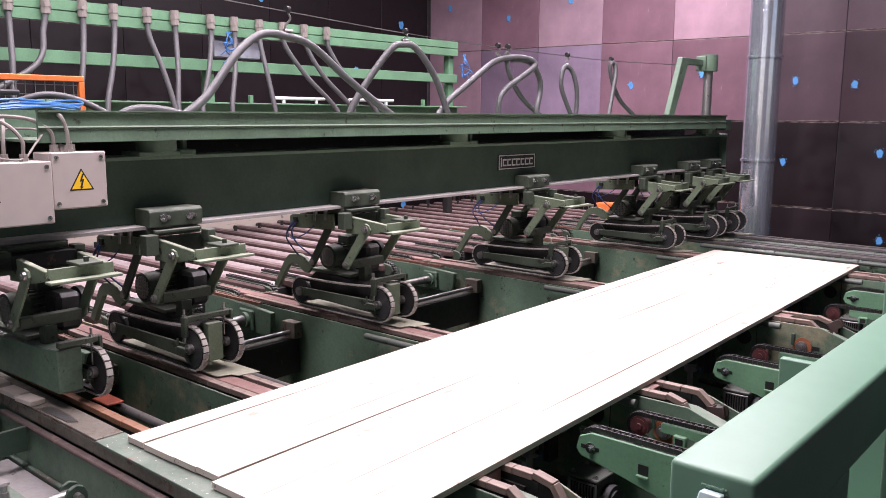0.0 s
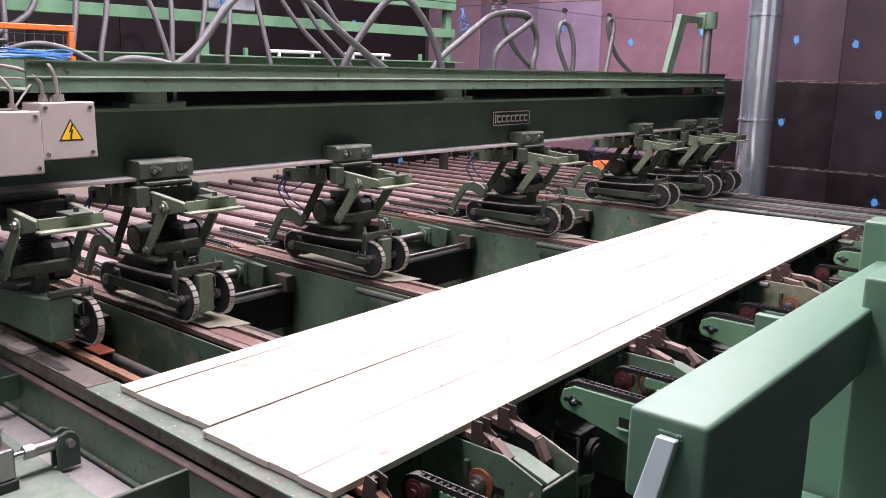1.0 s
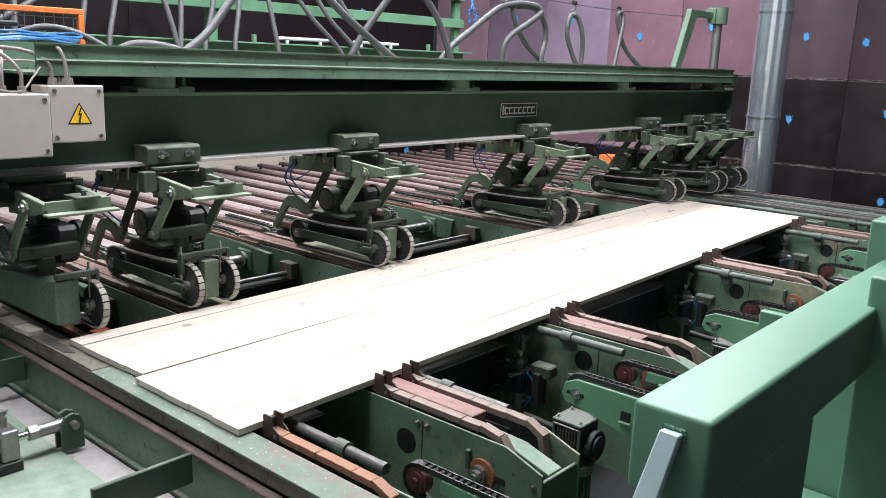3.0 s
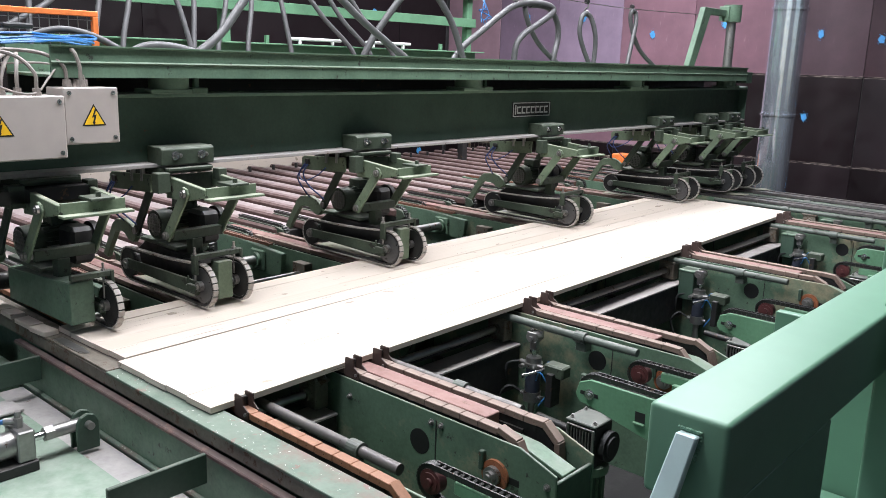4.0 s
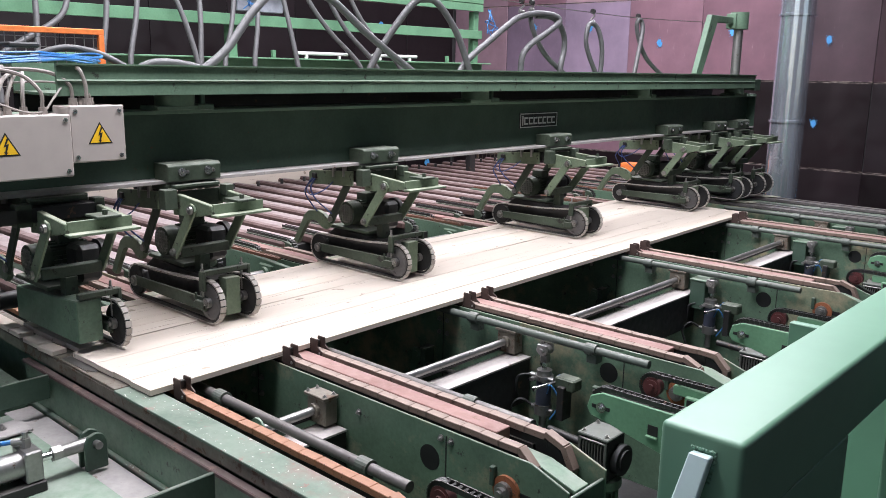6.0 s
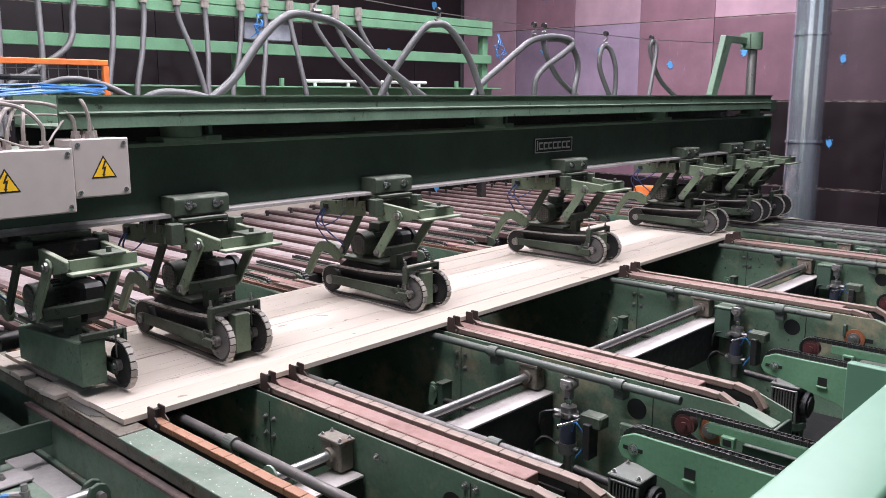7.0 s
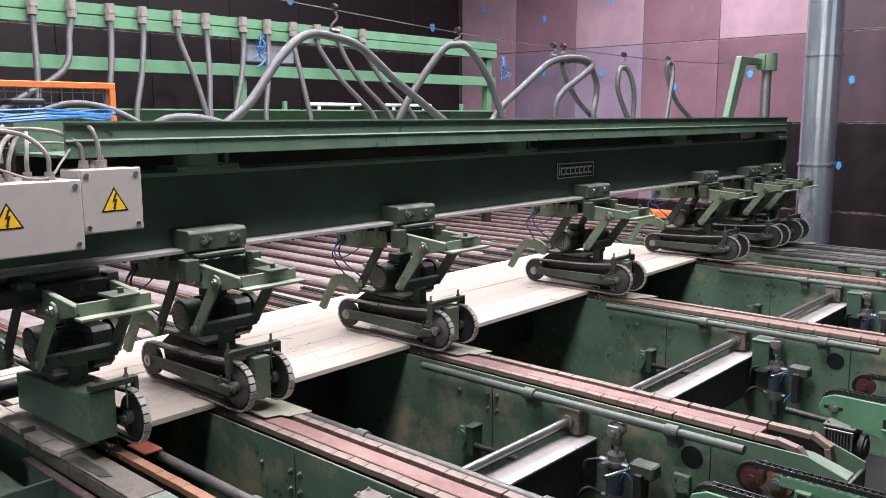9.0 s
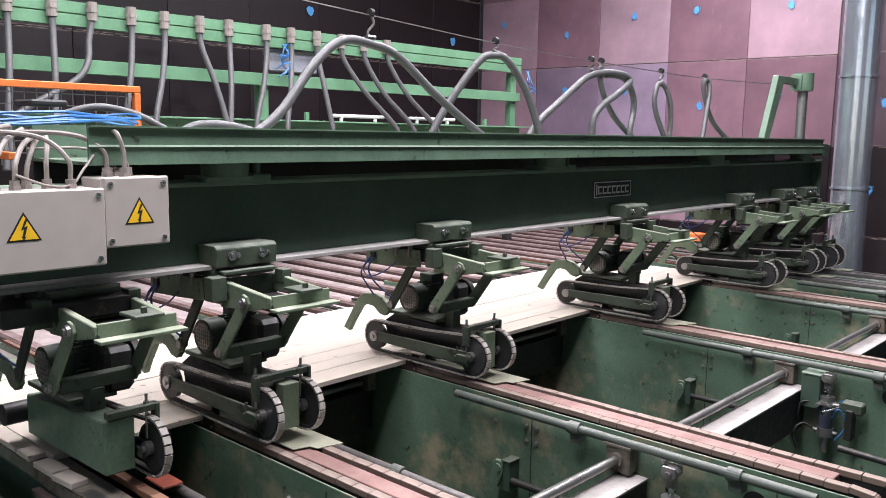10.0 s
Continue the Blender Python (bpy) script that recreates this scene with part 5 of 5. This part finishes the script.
# ---- hose loops on the wire over the beam ----
WX = -4.06
def hose_loop(pts, r=0.025):
    h = part("hose_loop", tube(nb(), pts, r, 12, 0.05, 16), HOSE, smooth=True)
    return tagged(h, "thick grey corrugated hose looped over a hook", "hose", "looped hoses")


hose_loop([(-3.95, 2.12, 2.42), (-3.93, 2.24, 2.475), (-3.93, 2.42, 2.468), (-3.95, 2.62, 2.42)])
hose_loop([(-4.25, 1.75, 2.50), (-4.20, 1.90, 2.545), (-4.15, 2.05, 2.52), (-4.10, 2.20, 2.44)], 0.018)
hose_loop([(-3.90, 2.50, 2.44), (-3.93, 2.68, 2.56), (-3.98, 2.92, 2.80), (-4.04, 3.14, 2.925), (-4.06, 3.35, 2.93), (-4.05, 3.55, 2.88), (-4.0, 3.78, 2.70), (-3.96, 4.0, 2.55), (-3.92, 4.18, 2.43)])
hose_loop([(-4.22, 3.98, 2.40), (-4.18, 4.10, 2.62), (-4.10, 4.30, 2.90), (-4.06, 4.40, 2.95), (-4.02, 4.50, 2.92), (-3.98, 4.66, 2.72), (-3.94, 4.78, 2.42)])
hose_loop([(-3.98, 4.66, 2.42), (-4.0, 4.82, 2.55), (-4.0, 5.05, 2.686), (-4.02, 5.27, 2.80), (-4.04, 5.45, 2.88), (-4.04, 5.64, 2.922), (-4.03, 5.81, 2.93), (-4.0, 5.915, 2.915), (-3.98, 5.94, 2.875), (-3.96, 5.83, 2.82), (-3.95, 5.66, 2.745), (-3.95, 5.51, 2.675), (-3.95, 5.41, 2.585), (-3.95, 5.385, 2.42)])
hose_loop([(-4.05, 5.70, 2.91), (-4.04, 5.83, 2.915), (-4.03, 5.93, 2.90), (-4.03, 6.02, 2.85), (-4.03, 6.09, 2.755), (-4.03, 6.095, 2.645), (-4.02, 6.045, 2.53), (-4.02, 6.03, 2.42)])
hose_loop([(-4.06, 5.63, 2.93), (-4.05, 5.655, 2.825), (-4.05, 5.72, 2.728), (-4.05, 5.845, 2.61), (-4.05, 6.03, 2.505), (-4.05, 6.22, 2.42)], 0.022)
hose_loop([(-4.02, 6.63, 2.42), (-4.04, 6.51, 2.605), (-4.05, 6.46, 2.733), (-4.05, 6.48, 2.852), (-4.05, 6.535, 2.89), (-4.03, 6.60, 2.858), (-4.0, 6.635, 2.728), (-4.0, 6.655, 2.584), (-4.0, 6.635, 2.42)], 0.022)
hose_loop([(-3.98, 7.20, 2.42), (-4.0, 7.295, 2.64), (-4.02, 7.385, 2.847), (-4.04, 7.40, 2.945), (-4.05, 7.35, 2.962), (-4.06, 7.345, 2.89), (-4.05, 7.41, 2.742), (-4.05, 7.56, 2.60), (-4.05, 7.83, 2.47), (-4.05, 8.0, 2.42)], 0.022)
wire = part("support_wire", tube(nb(), [(WX, 0.2, 3.24), (WX, 3.36, 3.08), (WX, 4.39, 3.03), (WX, 5.50, 3.00), (WX, 6.63, 2.985), (WX, 7.46, 2.985), (WX, 9.0, 3.02)], 0.0035, 5, smooth=3), STEEL)
tagged(wire, "thin steel wire stretched over the beam", "wire")
for y, z, zb in ((3.36, 3.08, 2.955), (4.42, 3.03, 2.965), (5.52, 3.00, 2.925), (5.655, 3.00, 2.945), (6.565, 2.985, 2.90), (7.36, 2.99, 2.97)):
    k = thing("hose_hook", "small steel hook and ring on the wire", "hook", "hose hooks")
    bm = nb()
    cyl(bm, (WX, y - 0.012, z + 0.012), (WX, y + 0.012, z + 0.012), 0.022, 12)
    part("wheel", bm, DARKST, k)
    bm = nb()
    tube(bm, [(WX, y, z), (WX + 0.01, y + 0.012, z - (z - zb) * 0.35), (WX - 0.01, y - 0.012, z - (z - zb) * 0.7), (WX, y, zb)], 0.007, 6)
    cyl(bm, (WX, y - 0.03, zb + 0.01), (WX, y + 0.03, zb + 0.01), 0.012, 8)
    part("link", bm, STEEL, k)


# ---- orange mesh guard with coiled blue hose behind the tray ----
def mesh_guard(m, length, z0, z1, foot, label, wire_mat, pitch=0.05, w=0.03, frame_mat=ORANGE):
    """Stands along its own y; m places it."""
    g = thing("mesh_guard", label, "guard", "mesh guards")
    part("top_bar", box(nb(), -0.015, 0.015, 0, length, z1 - w, z1), frame_mat, g)
    for y in (0, length - w):
        part("side_bar", box(nb(), -0.015, 0.015, y, y + w, foot, z1 - w), frame_mat, g)
    bm = nb()
    y = pitch
    while y < length:
        box(bm, -0.002, 0.002, y - 0.002, y + 0.002, z0, z1 - w, 0)
        y += pitch
    z = z0 + pitch
    while z < z1 - w:
        box(bm, -0.002, 0.002, 0, length, z - 0.002, z + 0.002, 0)
        z += pitch
    part("wire_mesh", bm, wire_mat, g)
    if foot > 1:
        for y in (0.45, length - 0.06):
            part("bracket", box(nb(), 0.0, 0.207, y, y + 0.03, foot + 0.03, foot + 0.06), frame_mat, g)
    g.matrix_basis = m


mesh_guard(pose(-4.30, 1.05, 0), 1.105, 2.30, 2.648, 2.30, "orange framed wire mesh guard behind the beam", STEEL)
bm = nb()
for k in range(3):
    tube(bm, [(-3.98 + 0.16 * math.cos(a) - 0.01 * k, 1.62 + (0.33 + 0.02 * k) * math.sin(a), 2.478 + 0.014 * k + 0.012 * math.sin(3 * a + k)) for a in (j * math.tau / 10 for j in range(11))], 0.006, 6, smooth=4)
coil = part("blue_hose_coil", bm, BLUE)
tagged(coil, "coil of blue air hose lying on the cable tray", "hose")
pad = part("tape_pad", box(nb(), -4.02, -3.86, 1.50, 1.64, 2.535, 2.56, 0.008), BLACK)
tagged(pad, "black pad lying on the hose coil", "pad")
mesh_guard(pose(-5.95, 10.35, 0, 0, 0, 90), 2.6, 0.60, 1.20, 0.0, "low brown wire mesh guard before the end wall", GRIME, 0.08, 0.025, GRIME)
o = part("orange_case", box(nb(), -5.92, -5.45, 10.36, 10.60, 0.0, 1.228, 0.01), ORANGE)
tagged(o, "orange painted steel case by the end wall", "case")


# ---- galvanised duct before the end wall ----
def duct():
    d = thing("ventilation_duct", "shiny galvanised round ventilation duct", "duct")
    part("pipe", cyl(nb(), (-3.748, 10.6, 0.0), (-3.748, 10.6, CEIL), 0.2026, 48), DUCT, d, smooth=True)
    for z in (0.652, 1.914, 3.182, 4.444, 5.70):
        part("joint_ring", cyl(nb(), (-3.748, 10.6, z - 0.012), (-3.748, 10.6, z + 0.012), 0.220, 48), DUCT, d, smooth=True)



duct()


# ---- deck of bars behind the press units ----
def bar_deck():
    d = thing("bar_deck", "outfeed deck of brown chain bars between pale dusty slats", "conveyor")
    rng = random.Random(4)
    y = 1.26
    while y < 10.2:
        x1 = -5.02 - rng.choice((0.0, 0.03, 0.06))
        part("bar", box(nb(), -8.24, x1, y - 0.047, y + 0.047, 1.055, 1.128, 0.016), DECKBAR, d)
        bm = nb()
        prism(bm, [(x1 - 0.55, 1.120), (x1 - 0.5, 1.138), (x1 - 0.02, 1.138), (x1 + 0.075, 1.118), (x1 + 0.105, 1.075), (x1 + 0.06, 1.035), (x1, 1.03), (x1, 1.120)], "y", y - 0.028, y + 0.028, 0.003)
        e = part("bar_nose", bm, GREEN_U, d)
        c = roller_chain("chain", nb(), x1 - 0.52, x1 + 0.02, y, 1.150, 1.146)
        for k in range(9):
            t = radians(80 - 20 * k)
            cyl(c, (x1 + 0.03 + 0.075 * math.cos(t), y - 0.02, 1.075 + 0.07 * math.sin(t)), (x1 + 0.03 + 0.075 * math.cos(t), y + 0.02, 1.075 + 0.07 * math.sin(t)), 0.010, 6)
        tagged(part("chain", c, CHAIN, e), kind="stuff")
        part("slat", box(nb(), -8.22, x1 - 0.14 - rng.uniform(0, 0.12), y + 0.080, y + 0.268, 1.062, 1.092, 0.006), SLAT, d, "pale dusty steel slat")
        if y > 2:
            part("peg", cyl(nb(), (-7.80, y + 0.02, 1.129), (-7.80, y + 0.02, 1.185), 0.018, 10), DARKST, d)
        y += 0.331
    for x in (-8.1, -6.7, -5.25):
        part("cross_beam", box(nb(), x - 0.06, x + 0.06, 1.0, 10.3, 0.86, 1.054), DARKST, d)
        for y in (1.2, 5.0, 9.8):
            part("leg", box(nb(), x - 0.05, x + 0.05, y - 0.05, y + 0.05, 0, 0.86), GREEN_D, d)
    p = thing("end_stop_beam", "pale timber lying along the end of the deck", "beam")
    part("timber", box(nb(), -8.38, -8.245, 1.0, 6.90, 1.06, 1.20, 0.006), BOARD, p)


bar_deck()


# ---- small loose things ----
for x, y, a, l in ((-3.825, 1.497, 2, 0.155), (-3.665, 1.499, 6, 0.135), (-4.19, 1.502, 0, 0.45)):
    o = part("wood_offcut", box(nb(), -l / 2, l / 2, -0.035, 0.035, 0, 0.024, 0.003), BOARD)
    o.matrix_basis = pose(x, y, 1.151, 0, 0, a)
    tagged(o, "small sawn wood offcut lying on the girder", "wood", "wood offcuts")
o = part("red_plate", box(nb(), -3.55, -3.41, 1.732, 1.815, 1.126, 1.136, 0.002), REDPAINT)
tagged(o, "small red plate at the conveyor edge", "plate")
o = part("metal_strip", prism(nb(), [(-0.14, -0.020), (0.11, -0.026), (0.14, 0.006), (0.05, 0.022), (-0.14, 0.026)], "z", 0.0, 0.003), STEEL)
o.matrix_basis = pose(-3.40, 1.512, 1.151, 0, 0, 3)
tagged(o, "bent pale sheet metal strip on the girder", "metal strip")
for y in CONV:
    o = part("guide_plate", prism(nb(), [(-4.3, y + 0.08), (-3.33, y + 0.08), (-3.31, y + 0.15), (-3.27, y + 0.16), (-3.24, y + 0.275), (-4.3, y + 0.275)], "z", TOP + 0.001, TOP + 0.004), GUIDE)
    tagged(o, "thin pale yellow guide sheet under the track", "plate", "guide plates")


# ---- the layer of boards and the dogs that push it ----
WIDTHS = [0.115, 0.215, 0.130, 0.135, 0.235, 0.150, 0.145, 0.165]
LENGTHS = [(0.034, 6.22), (0.030, 6.24), (0.032, 6.24), (0.036, 6.25), (-0.006, 6.26), (-0.010, 6.26), (-0.006, 6.25), (-0.012, 6.25)]
BOARDS = []
x = -sum(WIDTHS)
for i, (w, (a, b)) in enumerate(zip(WIDTHS, LENGTHS)):
    bm = nb()
    th = 0.024
    n = 14
    rows = []
    for k in range(n + 1):
        y = a + (b - a) * k / n
        e0 = (0.010 if i in (1, 4) else 0.005) * math.sin(k * 0.7 + i * 2.1)
        e1 = (0.008 if i in (0, 6) else 0.003) * math.sin(k * 0.6 + i * 1.7 + 1)
        if i == 4:
            e0 = max(e0, 0.018 * (1 - k / 4))
        rows.append([bm.verts.new((x + 0.0001 + max(0, e0), y, 0)), bm.verts.new((x + w - 0.0001 - max(0, e1), y, 0)),
                     bm.verts.new((x + w - 0.0001 - max(0, e1), y, th)), bm.verts.new((x + 0.0001 + max(0, e0), y, th))])
    for p, q in zip(rows, rows[1:]):
        for k in range(4):
            bm.faces.new((p[k], p[(k + 1) % 4], q[(k + 1) % 4], q[k]))
    bm.faces.new(rows[0])
    bm.faces.new(rows[-1][::-1])
    bmesh.ops.recalc_face_normals(bm, faces=bm.faces[:])
    ob = part("timber_board", bm, BOARD)
    tagged(ob, "pale freshly sawn softwood board lying on the conveyors", "board", "layer of boards")
    BOARDS.append(ob)
    x += w

def dog():
    d = thing("pusher_dog", "dark brown steel pusher dog on the conveyor chain", "pusher", "pusher dogs")
    bm = nb()
    for y in (-0.026, 0.020):
        prism(bm, [(-0.043, -0.03), (0.042, -0.03), (0.042, 0.002), (0.012, 0.020), (0.010, 0.056), (-0.036, 0.056), (-0.043, 0.050)], "y", y, y + 0.006, 0.001)
    part("cheek_plates", bm, DOG, d)
    part("pusher_face", box(nb(), -0.041, -0.020, -0.0195, 0.0195, 0.004, 0.040), DARKST, d)
    part("pin", cyl(nb(), (0.026, -0.03, -0.012), (0.026, 0.03, -0.012), 0.007, 8), STEEL, d)
    return d


DOG_Y = [1.665] + [q for y in CONV for q in (y + 0.040, y + 0.205) if y < 8]
first = dog()
DOGS = [first] + [copy_thing(first, Matrix()) for _ in DOG_Y[1:]]


# ---- the end wall's and long wall's panels ----
def panels():
    pw, ph, z0 = 1.248, 1.212, -0.035
    def sheet(w, h, material):
        return mesh_of("plywood_panel", box(nb(), -w / 2, w / 2, 0, 0.018, -h / 2, h / 2, 0.003), material)
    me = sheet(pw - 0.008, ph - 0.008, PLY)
    # long wall sheets, shade included in the colour
    me_w = sheet(pw - 0.008, ph - 0.008, PLY_SHADED)
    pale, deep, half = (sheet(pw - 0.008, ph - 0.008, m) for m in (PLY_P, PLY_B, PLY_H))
    x = -5.785 + pw * 7.5
    while x > X0 + 0.3:
        for k in range(5):
            # Low rows and right columns take darker copies of the same sheet.
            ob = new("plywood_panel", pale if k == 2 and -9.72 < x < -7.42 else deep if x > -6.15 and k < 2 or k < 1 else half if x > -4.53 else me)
            ob.parent = WALL_N
            z = z0 + ph * (k + 0.5)
            ob.matrix_basis = pose(x + random.uniform(-0.004, 0.004), Y1 + 0.006 + random.uniform(0, 0.005), z, random.uniform(-0.15, 0.15), random.uniform(-0.12, 0.12), random.uniform(-0.1, 0.1))
        x -= pw
    y = Y1 - pw / 2 - 0.02
    while y > Y0 + 0.3:
        for k in range(5):
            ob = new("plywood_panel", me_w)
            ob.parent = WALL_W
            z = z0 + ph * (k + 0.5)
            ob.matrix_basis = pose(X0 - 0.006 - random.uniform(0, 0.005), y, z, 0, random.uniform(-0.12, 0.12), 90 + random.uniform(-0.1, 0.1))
        y -= pw
    marks = [(-10.265, 4.398), (-8.915, 4.133), (-7.646, 4.341), (-6.596, 4.352), (-5.199, 4.306), (-7.761, 3.192), (-6.469, 2.933), (-8.908, 3.217), (-3.907, 2.956), (-3.999, 1.813), (-5.29, 3.083), (-2.743, 1.976), (-2.653, 0.804), (-3.122, 2.892)]
    for i, (x, z) in enumerate(marks):
        rng = random.Random(i)
        pts = [(x + rng.uniform(0.030, 0.050) * math.cos(a), z + rng.uniform(0.042, 0.066) * math.sin(a)) for a in (j * math.tau / 22 for j in range(22))]
        bm = prism(nb(), pts, "y", Y1 - 0.006, Y1 - 0.004)
        for _ in range(26):
            a, d, s = rng.uniform(0, math.tau), rng.uniform(0.045, 0.085), rng.uniform(0.002, 0.006)
            cyl(bm, (x + d * math.cos(a) * 0.8, Y1 - 0.006, z + d * math.sin(a)), (x + d * math.cos(a) * 0.8, Y1 - 0.004, z + d * math.sin(a)), s, 6)
        part("paint_mark", bm, MARK, WALL_N, "blue sprayed paint mark")
    for i, (y, z) in enumerate([(11.502, 4.075), (10.359, 3.198), (8.316, 4.237), (11.559, 0.731)]):
        rng = random.Random(50 + i)
        pts = [(y + rng.uniform(0.05, 0.08) * math.cos(a), z + rng.uniform(0.05, 0.085) * math.sin(a)) for a in (j * math.tau / 14 for j in range(14))]
        part("paint_mark", prism(nb(), pts, "x", X0 + 0.012, X0 + 0.014), MARK, WALL_W, "blue sprayed paint mark")


panels()


# ---- what moves ----
EDGE = [(0.0, -1.600, 1.6), (0.5, -1.590, 1.5), (1.0, -1.582, 1.6), (1.2, -1.610, 1.4), (1.5, -1.690, 1.3), (2.0, -1.812, 1.2), (2.5, -1.943, 1.2), (3.0, -2.079, 1.35), (4.5, -2.459, 1.35),
        (5.0, -2.575, 1.4), (5.5, -2.703, 1.5), (7.0, -3.093, 1.5), (7.5, -3.232, 1.3), (8.0, -3.350, 1.2), (8.5, -3.475, 1.15), (9.0, -3.605, 1.1), (9.5, -3.752, 1.0), (10.0, -3.895, 1.0)]
EDGE_Y = 1.55
SPEED = 0.262                                 # of the chains, metres a second


def motions():
    rows = [(t, pose(x, EDGE_Y, TOP + 0.001, 0, 0, a)) for t, x, a in EDGE]
    for b in BOARDS:
        walk(b, rows)
    spot = {y: d for d, y in zip(DOGS, DOG_Y)}
    for pads, y, xe in CHAINS:
        run = [(t, xe - (x - (y - EDGE_Y) * math.tan(radians(a)) + 0.047)) for t, x, a in EDGE if t > 1.1]
        at = lambda t: run[0][1] - SPEED * (run[0][0] - t) if t < run[0][0] else float(np.interp(t, [r[0] for r in run], [r[1] for r in run]))
        if y in spot:
            walk(spot[y], [(k / 5, on_loop(at(k / 5), y, xe)) for k in range(8)] + [(t, on_loop(at(t), y, xe)) for t, x, a in EDGE if t > 1.4])
        for k, p in enumerate(pads):
            rng = random.Random(k)
            tilt = pose(0, rng.uniform(-0.0015, 0.0015), rng.uniform(-0.0015, 0.0), 0, rng.uniform(-0.8, 0.8), rng.uniform(-0.8, 0.8))
            rows = []
            for q in range(26):
                u = (at(q * 0.4) + k * LOOP / len(pads)) % LOOP
                if q in (0, 3, 25) or q % 5 == 0 or not 0.15 < u < RUN - 0.15 and not RUN + 0.5 < u < LOOP - 0.5:
                    rows.append((q * 0.4, on_loop(u, y, xe) @ tilt))
            walk(p, rows)


motions()
